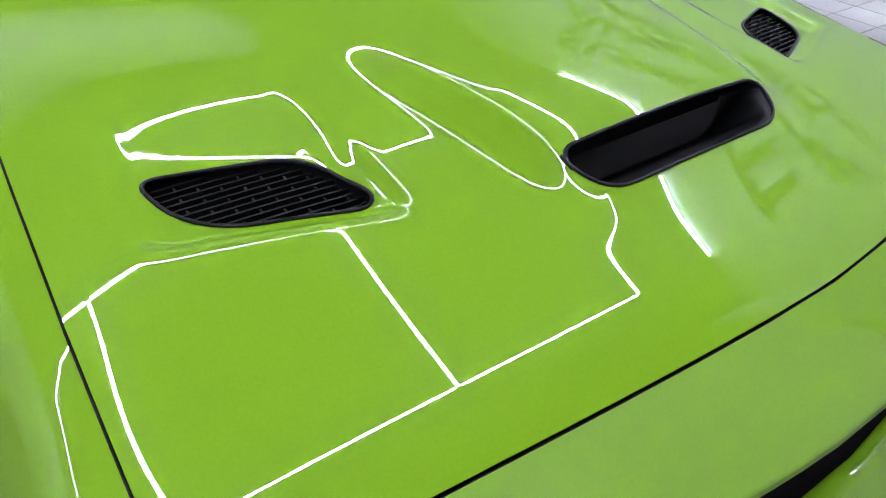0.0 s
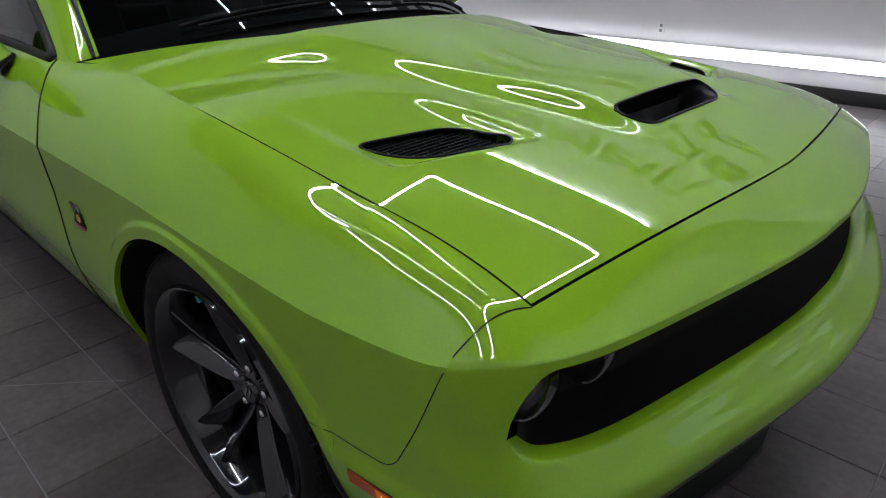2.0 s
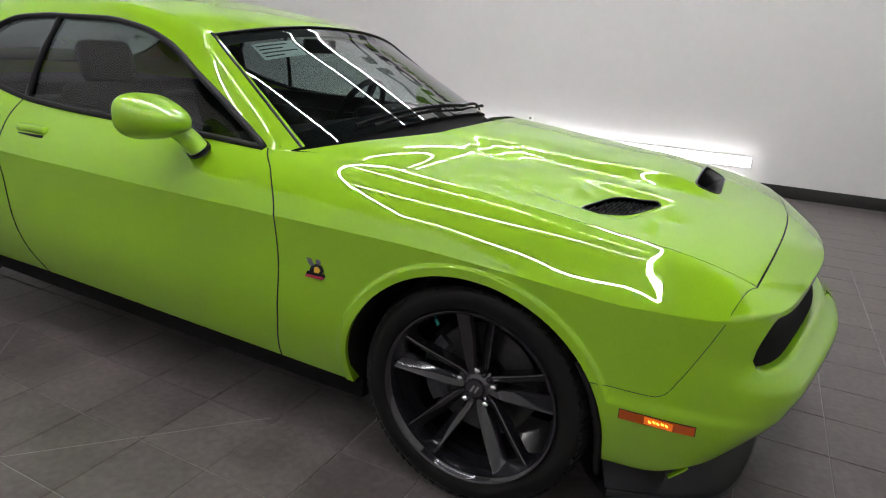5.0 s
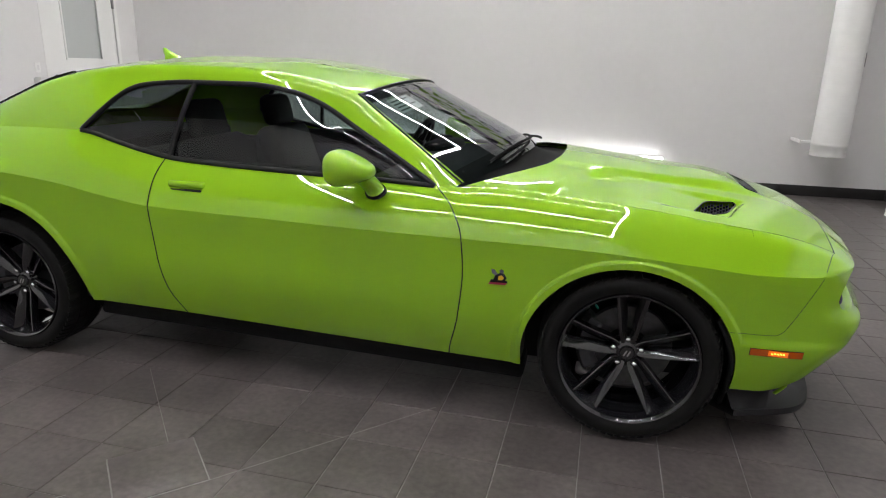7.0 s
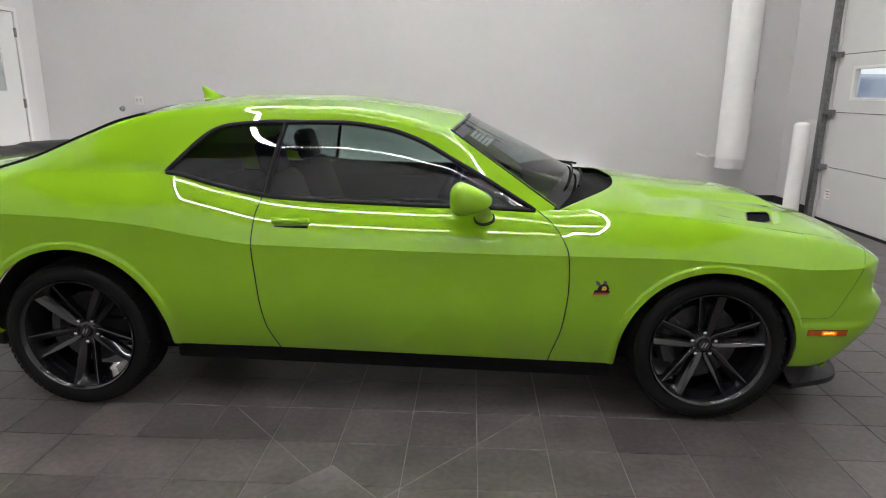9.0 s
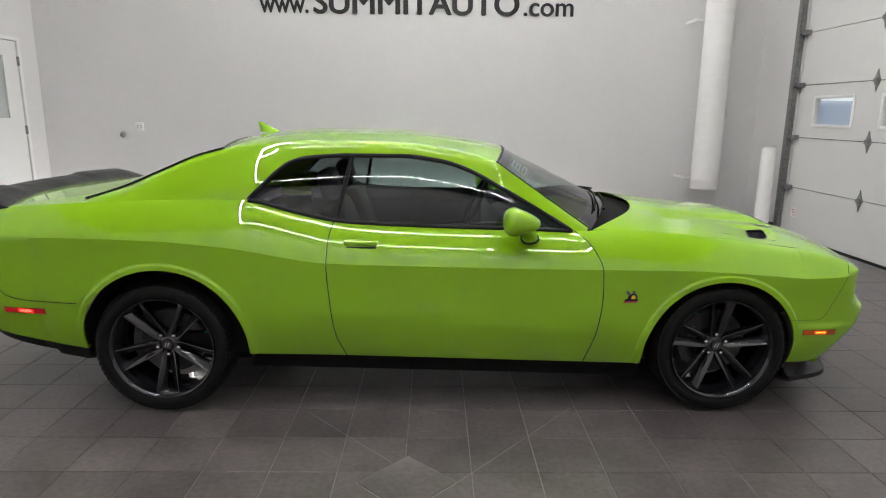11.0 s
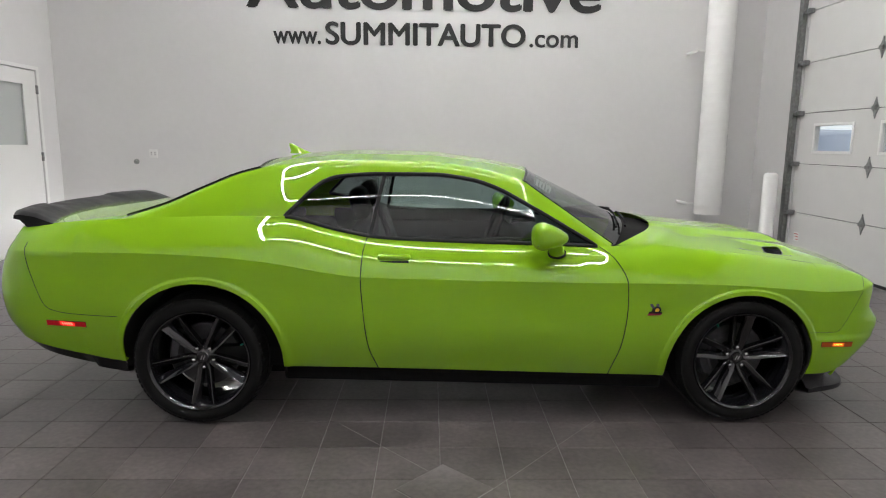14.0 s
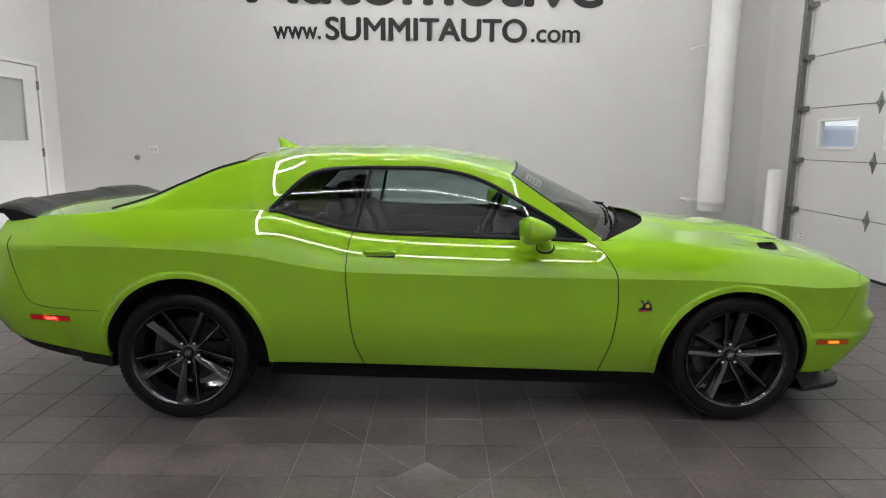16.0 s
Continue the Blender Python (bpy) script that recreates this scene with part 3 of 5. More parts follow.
def flank_w(x, z):
    """Half width of the body at station x and height z, below the crease."""
    zc, wc = crease_z(x), crease_w(x)
    zb = sill_z(x)
    t = (zc - z) / (zc - zb)
    w = wc - 0.007 * min(t / 0.22, 1.0) - 0.018 * t ** 2 - 0.068 * max(t - 0.45, 0) ** 2 / 0.3 - 0.011 * smooth01((x - 3.02) / 0.32) * smooth01(t / 0.5)
    for xc, zc_, r in (ARCH_F, ARCH_R):
        d = math.hypot(x - xc, max(z - zc_, 0) if z > zc_ else 0) - r
        if d < 0.07:
            w += 0.0080 * smooth01((0.036 - d) / 0.011)
    return w


def nose(theta, z, inset=0.0):
    """The skin round the front corner: theta 0 at the flank, 90 at the car's middle."""
    s, c = max(math.sin(radians(theta)), 0), max(math.cos(radians(theta)), 0)
    e = 2 / NOSE_N
    w = flank_w(XS, z) - inset
    sweep = 1 - 0.48 * c * (1 - c)
    x = XS + (nose_x(z) - inset - XS) * s ** e * sweep
    w -= 0.085 * (x - XS) - 0.04 * (x - XS) ** 2
    return (x, -w * c ** e, z)


def upper_pt(p0, p1, t, flat=0.0):
    """From the crease p0 up to the top edge p1: rounded on the door, with a crisp edge on the fender."""
    a, b = np.array(p0, float), np.array(p1, float)
    j, k, q = smooth01((a[0] - 2.12) / 0.26), smooth01((a[0] - 2.75) / 0.45), smooth01((a[0] - 2.86) / 0.42)
    fw, fz, wt = 0.332 + 0.25 * k - 0.055 * smooth01((a[0] - 3.40) / 0.16), 0.655 + 0.180 * j + 0.05 * k, 1.0 + 1.8 * q * q
    side = np.array(((a[0] + b[0]) / 2, a[1] * (1 - fw) + b[1] * fw, a[2] * (1 - fz) + b[2] * fz))
    front = np.array((a[0] * 0.56 + b[0] * 0.44, a[1] * 0.56 + b[1] * 0.44, a[2] * 0.48 + b[2] * 0.52))
    ctrl = side * (1 - flat) + front * flat
    wt += (1.0 - wt) * flat
    c0, c1, c2 = (1 - t) ** 2, 2 * wt * t * (1 - t), t * t
    return (c0 * a + c1 * ctrl + c2 * b) / (c0 + c1 + c2)


# columns of the skin: (panel, function of z -> x, lowest z)
NLOW, NUP = 26, 24
cols = []


def straight(x):
    return lambda z: x


def between(f, g, t):
    return lambda z: f(z) * (1 - t) + g(z) * t


def arch_cols(arch, panel):
    xc, zc, r = arch
    for k in range(41):
        th = math.pi - math.pi * k / 40
        x = xc + r * math.cos(th)
        cols.append((panel, straight(x), zc + r * math.sin(th), k == 0))


for k in range(14):
    t = k / 13
    x = XR + (ARCH_R[0] - ARCH_R[2] + 0.001 - XR) * t
    cols.append(("quarter", straight(x), None, False))
arch_cols(ARCH_R, "quarter")
e0 = straight(ARCH_R[0] + ARCH_R[2] - 0.001)
for k in range(20):
    cols.append(("quarter", between(e0, door_rear, (k / 19) ** 1.3), None, k == 0))
for k in range(40):
    cols.append(("door", between(door_rear, door_front, k / 39), None, k == 0))
e1 = straight(ARCH_F[0] - ARCH_F[2] + 0.001)
for k in range(21):
    cols.append(("fender", between(door_front, e1, 1 - (1 - k / 20) ** 1.3), None, k == 0))
arch_cols(ARCH_F, "fender")
NOSE_T = [90 * (k / 72) ** 1.25 for k in range(73)]
GAP_T = 30.0


def flank_column(fx, zlow):
    x0 = fx(0.8)
    zc = crease_z(fx(crease_z(x0)))
    pts = []
    xb = fx(0.28)
    zb = sill_z(xb) if zlow is None else zlow
    # a folded lip at the lowest edge
    xl = fx(zb)
    wl = flank_w(xl, zb)
    pts.append((xl, -(wl - (0.035 if zlow is None else 0.014)), zb + (0.004 if zlow is None else 0.0)))
    for i in range(NLOW + 1):
        z = zb + (zc - zb) * (i / NLOW) ** 0.9
        x = fx(z)
        pts.append((x, -flank_w(x, min(z, crease_z(x))), z))
    xt = fx(top_z(fx(1.0)))
    p0, p1 = pts[-1], (xt, -top_w(xt), top_z(xt))
    for i in range(1, NUP + 1):
        q = upper_pt(p0, p1, i / NUP)
        q[0] = fx(q[2])
        pts.append(tuple(q))
    return pts


hood_zc = spline((2.3, 0.093), (2.6, 0.0799), (2.9, 0.0548), (3.1, 0.0484), (3.3, 0.0601), (3.45, 0.0478), (3.54, 0.0473), (3.63, 0.0581), (3.72, 0.0742))
dome_h = spline((2.4, 0.0), (2.6, 0.0101), (2.85, 0.0265), (3.1, 0.0352), (3.3, 0.0395), (3.39, 0.0356), (3.44, 0.022), (3.50, 0.004), (3.53, 0.0), (3.62, 0.0))
dome_w = spline((2.4, 0.36), (3.0, 0.31), (3.44, 0.225), (3.7, 0.20))
hood_zc, dome_h, dome_w = eased(hood_zc, 0.09, 2.2, 3.8), eased(dome_h, 0.03, 2.2, 3.8), eased(dome_w, 0.06, 2.2, 3.8)


hood_base = eased(top_z, 0.085, 2.2, 3.8)


def hood_z(x, y):
    a = abs(y)
    zg, yg = hood_base(x), top_w(min(x, XS))
    z = zg + hood_zc(x) * (1 - (a / yg) ** 2.4715)
    # raised centre, sinking away in front of the scoop
    wd = dome_w(x)
    side = 1 - smooth01((a - wd + 0.03) / 0.085)
    z += (dome_h(x) * (1 - 3.4765 * a * a)) * side
    # the rear edge kicks up towards the screen
    d = x - 2.646 - 0.5 * (0.70 - a)
    if d < 0.4 and a > 0.34:
        z -= 0.0185 * math.exp(-(d / (0.082 if d < 0 else 0.145)) ** 2) * smooth01((a - 0.35) / 0.10) * smooth01((0.82 - a) / 0.06)
    # hollows that fall to the two vents
    xs = x + 0.38 * (a - 0.57)
    if 2.9 < xs < 3.4:
        run = smooth01((xs - 2.96) / 0.25) * (1 - smooth01((xs - 3.308) / 0.032))
        z -= 0.017 * run * smooth01((0.705 - a) / 0.05) * smooth01((a - 0.405) / 0.05)
    return z


def hood_edge(theta):
    """The hood's shut line as the nose turns."""
    if theta <= GAP_T:
        a, b = nose(theta, lip_z(theta))[0] - XS, nose(GAP_T, lip_z(GAP_T))[0] - XS
        k = a / b
        x = XS + (3.634 - XS) * k
        return (x, -(0.786 - 0.006 * k), hood_z(x, 0.783))
    y = -0.780 * nose(theta, lip_z(theta))[1] / nose(GAP_T, lip_z(GAP_T))[1]
    x = 3.634 + 0.078 * (1 - abs(y / 0.78) ** 1.6)
    return (x, y, hood_z(x, y))


GRILLE_Y, GRILLE_Z0, GRILLE_Z1 = 0.839, 0.632, 0.775


def grille_gap(theta):
    """Upper and lower edge of the grille opening at theta, or None beside it."""
    y = abs(nose(theta, 0.6)[1])
    if y >= GRILLE_Y:
        return None
    up = max(y - (GRILLE_Y - 0.062), 0) / 0.062
    low = max(y - (GRILLE_Y - 0.022), 0) / 0.022
    return GRILLE_Z0 + 0.022 * low ** 2.4, GRILLE_Z1 - (GRILLE_Z1 - GRILLE_Z0 - 0.050) * up ** 2.8


def nose_bottom(theta):
    return 0.266 + 0.070 * smooth01((theta - 3) / 28) - 0.014 * smooth01((theta - 48) / 12)


grid = []
for name, fx, zl, brk in cols:
    grid.append((name, brk, flank_column(fx, zl)))
body_data = {}


def emit(columns, name, mat=PAINT, skip=()):
    """Quads over a run of columns with equal counts."""
    verts, faces = [], []
    n = len(columns[0])
    for c in columns:
        verts += c
    for i in range(len(columns) - 1):
        if i in skip:
            continue
        for k in range(n - 1):
            a = i * n + k
            faces.append((a, a + n, a + n + 1, a + 1))
    return verts, faces


def panel_mesh(name, columns, breaks, mat=PAINT, sharp=38):
    v, f = emit(columns, name, mat, breaks)
    me = mesh_of(name, v, f, mat)
    me.set_sharp_from_angle(angle=radians(sharp))
    return me


runs = {"quarter": [], "door": [], "fender": []}
for name, brk, pts in grid:
    runs[name].append(pts)
# the last fender column meets the nose
upper_cols, lower_cols = [], []
for th in NOSE_T:
    zl = lip_z(th)
    he = hood_edge(th)
    p0 = nose(th, zl)
    up = [tuple(upper_pt(p0, he, i / NUP, flat=smooth01((th - 12) / 30))) for i in range(NUP + 1)]
    g = grille_gap(th)
    mid = GRILLE_Z0 + 0.036
    g0, g1 = g if g else (mid, mid)
    zb = nose_bottom(th)
    low = [nose(th, zb + 0.004, 0.04)] + [nose(th, zb + (g0 - zb) * i / 34) for i in range(35)]
    top = [nose(th, g1 + (zl - g1) * i / 10) for i in range(11)]
    if g:
        low += [nose(th, g0 + 0.003, 0.005), nose(th, g0 + 0.004, 0.014), nose(th, g0 + 0.001, 0.030)]
        top = [nose(th, g1 + 0.001, 0.028), nose(th, g1 - 0.003, 0.012), nose(th, g1 - 0.002, 0.004)] + top
    else:
        low += [low[-1], low[-1], low[-1]]
        top = [top[0], top[0], top[0]] + top
    lower_cols.append(low)
    upper_cols.append(top + up[1:])

nose_parts = []
for name, cc in (("bumper_cover", lower_cols), ("header_panel", upper_cols)):
    me = panel_mesh(name, cc, (), PAINT, 60)
    other = mirror_y(me)
    bm = bmesh.new()
    bm.from_mesh(me)
    bm.from_mesh(other)
    bmesh.ops.remove_doubles(bm, verts=bm.verts, dist=0.0004)
    me2 = from_bm(name, bm, PAINT, True, 60)
    line = [Vector(nose(t, lip_z(t))) for t in NOSE_T if t < 15]
    for e in me2.edges:
        ends = [me2.vertices[i].co for i in e.vertices]
        if all(any((Vector((p.x, -abs(p.y), p.z)) - q).length < 0.0006 for q in line) for p in ends if p.x < 3.7) and ends[0].x < 3.7:
            e.use_edge_sharp = True
    nose_parts.append(part(name, me2, CAR, "lime green painted nose panel"))

for name, title in (("quarter", "quarter_panel"), ("door", "door"), ("fender", "fender")):
    cc = runs[name]
    me = panel_mesh(title, cc, ())
    n = len(cc[0])
    for e in me.edges:
        if all(i % n == NLOW + 1 for i in e.vertices):
            e.use_edge_sharp = True
    for data in (me, mirror_y(me)):
        body_data.setdefault(name, []).append(part(title, data, CAR, "glossy lime green painted panel"))


def on_skin(x, z, out=0.0015):
    """A point on the near flank or nose corner at x and height z, just proud of it."""
    if x <= XS:
        zc = crease_z(x)
        if x < XR:
            f = min((x - XR) / (-1.15 - XR), 1.0)
            return (x, -(flank_w(XR, min(z, zc)) + (top_w(x) - flank_w(XR, zc)) * smooth01((z - zc) / 0.13) + out) * (1 - f ** 4) ** 0.25, z)
        if z <= zc:
            return (x, -(flank_w(x, z) + out), z)
        p0, p1 = (x, -flank_w(x, zc), zc), (x, -top_w(x), top_z(x))
        lo, hi = 0.0, 1.0
        for _ in range(24):
            m = (lo + hi) / 2
            if upper_pt(p0, p1, m)[2] < z:
                lo = m
            else:
                hi = m
        q = upper_pt(p0, p1, lo)
        return (x, q[1] - out, q[2] + out * 0.5)
    lo, hi = 0.0, 90.0
    for _ in range(30):
        th = (lo + hi) / 2
        if nose(th, min(z, 0.76))[0] < x:
            lo = th
        else:
            hi = th
    zl = lip_z(th)
    if z <= zl:
        p = nose(th, z, -out)
        return p
    p0, p1 = nose(th, zl), hood_edge(th)
    t = (z - zl) / (p1[2] - zl)
    q = upper_pt(p0, p1, min(t, 1.0), smooth01((th - 12) / 30))
    return (q[0], q[1] - out, q[2] + out)


def seam(name, pts, r=0.0026, both=True):
    for s in ((1, -1) if both else (1,)):
        part(name, tube(name, [(p[0], p[1] * s, p[2]) for p in pts], r, GAP, 6), CAR, "dark shut line between panels")


for line in (door_rear, door_front):
    seam("shut_line", flank_column(line, None)[1:])
bump_line = spline((0.0, 3.298), (0.2, 3.40), (0.35, 3.453), (0.45, 3.480), (0.55, 3.503), (0.75, 3.543), (1.0, 3.580))
bump_h = spline((0.0, 0.530), (0.2, 0.526), (0.35, 0.527), (0.45, 0.542), (0.55, 0.582), (0.75, 0.668), (1.0, 0.757))
cl = [on_skin(bump_line(t), bump_h(t), 0.0) for t in np.linspace(0, 1, 34)]
for t in np.linspace(0.04, 1, 16):
    # a straight run up to the hood's corner
    lo, hi = 2.0, GAP_T
    for _ in range(26):
        th = (lo + hi) / 2
        a, b = Vector(nose(th, lip_z(th))), Vector(hood_edge(th))
        q = upper_pt(a, b, t, smooth01((th - 12) / 30))
        da, db = (Vector(q) - a).length, (Vector(q) - b).length
        lo, hi = (th, hi) if q[0] < 3.582 + 0.052 * da / (da + db) else (lo, th)
    cl.append(tuple(q + np.array((0, -0.0004, 0.0004))))
seam("shut_line", cl, 0.0010)
rear_line = spline((0.0, -0.40), (0.25, -0.62), (0.45, -0.76), (0.6, -0.81), (0.8, -0.845), (1.0, -0.85))
rear_h = spline((0.0, 0.615), (0.25, 0.625), (0.45, 0.66), (0.6, 0.77), (0.8, 0.93), (1.0, 1.07))
seam("shut_line", [on_skin(rear_line(t), rear_h(t), 0.0) for t in np.linspace(0, 1, 30)], 0.0018)
# hood shut line
he = [(x, -top_w(x), top_z(x)) for x in np.linspace(2.26, XS, 28)] + [hood_edge(t) for t in NOSE_T[1:]]
seam("shut_line", [(p[0], p[1], p[2] - 0.0034) for p in he], 0.0029)

# near-black tube below the shut line, added as the gap's shade
shade_strip = [(p[0], p[1], p[2] - 0.015) for p in he]
shade_strip += [(x, -y, z) for x, y, z in reversed(shade_strip)]
part("hood_gap_shade", tube("hood_gap_shade", shade_strip, 0.010, GAP, 8), CAR, "dark strip standing in for the shade under the hood's edge")

# ---- hood
# outlines as corners with the length that each rounding takes
VENT = [(3.152, 0.664, 0.030), (3.222, 0.472, 0.050), (3.356, 0.426, 0.045), (3.272, 0.642, 0.085)]
SCOOP = [(3.415, 0.214, 0.030), (3.415, -0.214, 0.030), (3.490, -0.206, 0.068), (3.490, 0.206, 0.068)]


def rounded(poly, n=9, m=7):
    """A closed outline with its corners turned in a curve."""
    out, ends = [], []
    for i, (x, y, r) in enumerate(poly):
        c = Vector((x, y))
        a, b = Vector(poly[i - 1][:2]), Vector(poly[(i + 1) % len(poly)][:2])
        p, q = c + (a - c).normalized() * r, c + (b - c).normalized() * r
        ends.append((p, c, q))
    for i, (p, c, q) in enumerate(ends):
        out += [tuple(p * (1 - t) ** 2 + c * 2 * t * (1 - t) + q * t * t) for t in np.linspace(0, 1, n)]
        nxt = ends[(i + 1) % len(ends)][0]
        out += [tuple(q.lerp(nxt, t)) for t in np.linspace(0, 1, m + 2)[1:-1]]
    return [(float(x), float(y)) for x, y in out]


VENT_O, SCOOP_O = rounded(VENT), rounded(SCOOP)


def nearest(x, y, poly):
    """The nearest point of an outline."""
    best = None
    for i in range(len(poly)):
        a, b = Vector(poly[i - 1]), Vector(poly[i])
        t = max(0.0, min(1.0, (Vector((x, y)) - a).dot(b - a) / max((b - a).length_squared, 1e-12)))
        p = a.lerp(b, t)
        d = (p - Vector((x, y))).length
        if best is None or d < best[0]:
            best = (d, p.x, p.y)
    return best[1:]


def inside(x, y, poly):
    c = False
    for i in range(len(poly)):
        (x0, y0), (x1, y1) = poly[i], poly[i - 1]
        if (y0 > y) != (y1 > y) and x < (x1 - x0) * (y - y0) / (y1 - y0) + x0:
            c = not c
    return c


NX, NY = 150, 172
hv, hf = [], []
for i in range(NX + 1):
    for j in range(NY + 1):
        u = -1 + 2 * j / NY
        t = i / NX
        xr = 2.252 + 0.36 * (1 - abs(u) ** 3.0)
        xf = 3.634 + 0.078 * (1 - abs(u) ** 1.6) - 0.004
        x = xr + (xf - xr) * t
        yg = (top_w(x) if x <= XS else 0.786 - 0.006 * (x - XS) / 0.289) - 0.003
        y = u * yg
        hv.append((x, y, hood_z(x, y)))
cut, kept = set(), set()
for i in range(NX):
    for j in range(NY):
        a = i * (NY + 1) + j
        q = (a, a + NY + 1, a + NY + 2, a + 1)
        cx = sum(hv[k][0] for k in q) / 4
        cy = sum(hv[k][1] for k in q) / 4
        if inside(cx, abs(cy), VENT_O) or inside(cx, cy, SCOOP_O):
            cut.update(q)
            continue
        kept.update(q)
        hf.append(q)
# the openings' edges follow their outlines
for k in cut & kept:
    x, y, z = hv[k]
    if x > 3.39 and abs(y) < 0.3:
        x, y = nearest(x, y, SCOOP_O)
    else:
        x, y = nearest(x, abs(y), VENT_O)
        y = math.copysign(y, hv[k][1])
    hv[k] = (x, y, hood_z(x, y))
hood_me = mesh_of("hood", hv, hf, PAINT)
normals = []
for x, y, z in hv:
    e = 0.013
    normals.append(Vector((-(hood_z(x + e, y) - hood_z(x - e, y)) / (2 * e), -(hood_z(x, y + e) - hood_z(x, y - e)) / (2 * e), 1)).normalized())
if len(hood_me.vertices) == len(normals):
    hood_me.normals_split_custom_set_from_vertices(normals)
hood = part("hood", hood_me, CAR, "lime green hood with a scoop and two vents")


def ring(name, poly, zf, r, mat, parent, label, flat=1.0, dz=0.0):
    pts = [(x, y, zf(x, y) + dz) for x, y in poly] + [(poly[0][0], poly[0][1], zf(*poly[0]) + dz)]
    return part(name, tube(name, pts, r, mat, 8, flat), parent, label)


for s in (1, -1):
    vo = [(x, y * s) for x, y in VENT_O]
    vt = part("hood_vent", None, hood, "black plastic vent with a grid")

    def vz(x, y):
        return hood_z(x, y)
    ring("vent_frame", vo, vz, 0.0030, SATIN, vt, "", 0.8, 0.001)
    cx, cy = 3.265, 0.565 * s
    # floor of the vent
    fl = [(x, y, vz(x, y) - 0.030) for x, y in vo]
    part("vent_floor", mesh_of("vent_floor", fl, [tuple(range(len(fl)))], GAP, False), vt)
    # slats across and short bars between, like a brick bond
    bm = bmesh.new()
    row = 0
    dirx, diry = 0.16, -0.985
    k = -11
    while k < 12:
        off = k * 0.0115
        prev = None
        for i in range(40):
            tt = -0.16 + 0.32 * i / 39
            x = cx + dirx * tt + off
            y = cy + s * diry * tt * -1 * -1
            if inside(x, abs(y), VENT_O):
                p = Vector((x, y, vz(x, y) - 0.010))
                if prev is not None:
                    d = p - prev
                    mm = Matrix.Translation((p + prev) / 2) @ Matrix.Rotation(math.atan2(d.y, d.x), 4, "Z")
                    box(bm, -d.length / 2 - 0.0005, d.length / 2 + 0.0005, -0.0017, 0.0017, -0.008, 0.003, m=mm)
                if (i + (row % 2) * 3) % 6 == 0:
                    box(bm, -0.0058, 0.0058, -0.0014, 0.0014, -0.008, 0.001, m=Matrix.Translation((x + 0.0058, y, p.z)))
                prev = p
            else:
                prev = None
        row += 1
        k += 1
    part("vent_grid", from_bm("vent_grid", bm, BLACK), vt)

# scoop: rim and hollow duct
sc = part("hood_scoop", None, hood, "black scoop opening in the hood")
ring("scoop_rim", SCOOP_O, hood_z, 0.0030, SATIN, sc, "", 0.8, 0.001)
sv, sf = [], []
NS = 14
for i in range(NS + 1):
    t = i / NS
    for x, y in SCOOP_O:
        # the duct's section shrinks backwards and down
        k = 1 - t
        xx = 3.478 + (x - 3.478) * (0.25 + 0.75 * k) - 0.085 * t
        zz0 = hood_z(x, y)
        sv.append((xx, y * (0.9 + 0.1 * k), zz0 - 0.075 * smooth01(t) * (0.35 + 0.55 * smooth01((x - 3.43) / 0.07))))
n = len(SCOOP_O)
for i in range(NS):
    for k in range(n):
        sf.append((i * n + k, i * n + (k + 1) % n, (i + 1) * n + (k + 1) % n, (i + 1) * n + k))
sf.append(tuple(range(NS * n, NS * n + n)))
part("scoop_duct", mesh_of("scoop_duct", sv, sf, SATIN), sc, "smooth dark grey duct")

# ---- glasshouse
rail_w = spline((-0.42, 0.74), (-0.2, 0.722), (0.0, 0.70), (0.2, 0.672), (0.45, 0.645), (0.8, 0.632), (1.2, 0.632), (1.5, 0.638), (1.66, 0.643), (1.741, 0.653), (1.80, 0.667), (1.9, 0.6905), (2.0, 0.715), (2.235, 0.775))
rail_z = spline((-0.42, 1.115), (-0.2, 1.185), (0.0, 1.272), (0.2, 1.352), (0.45, 1.402), (0.8, 1.425), (1.2, 1.422), (1.5, 1.385), (1.66, 1.348), (1.741, 1.322), (1.80, 1.2805), (1.9, 1.2098), (2.0, 1.139), (2.235, 0.974))
win_z = spline((0.462, 1.137), (0.54, 1.215), (0.60, 1.275), (0.66, 1.318), (0.72, 1.338), (0.8, 1.348), (0.954, 1.356), (1.235, 1.356), (1.455, 1.330), (1.58, 1.292), (1.8, 1.178), (2.0, 1.064), (2.135, 0.984))
belt_z, belt_w = top_z, top_w


def house(x, t, out=0.0):
    """Side of the glasshouse: t 0 at the belt, 1 at the roof rail."""
    a = np.array((belt_w(x), belt_z(x)))
    b = np.array((rail_w(x), rail_z(x)))
    p = a * (1 - t) + b * t
    p[0] += 0.020 * math.sin(math.pi * t) * smooth01((b[1] - a[1]) / 0.3) + out
    return (x, -p[0], p[1])


def win_t(x):
    if x <= 0.462 or x >= 2.135:
        return 0.0
    a, b = belt_z(x), rail_z(x)
    return min(max((win_z(x) - a) / max(b - a, 1e-3), 0.0), 0.97)


hx = sorted(set([round(v, 4) for v in np.concatenate([np.linspace(-0.42, 0.462, 34), np.linspace(0.462, 0.75, 30), np.linspace(0.75, 2.135, 70), np.linspace(2.135, 2.225, 6)])]))
rows_up = 12


def rail_t(x):
    a, b = Vector(house(x, 0.0)), Vector(house(x, 1.0))
    return max(1 - 0.034 / max((b - a).length, 0.05), win_t(x) + 0.02, 0.3)


cc = [[house(x, win_t(x) + (rail_t(x) - win_t(x)) * i / rows_up) for i in range(rows_up + 1)] for x in hx]
me = panel_mesh("cabin_side", cc, ())
for data in (me, mirror_y(me)):
    part("cabin_side", data, CAR, "lime green roof rail and rear pillar")

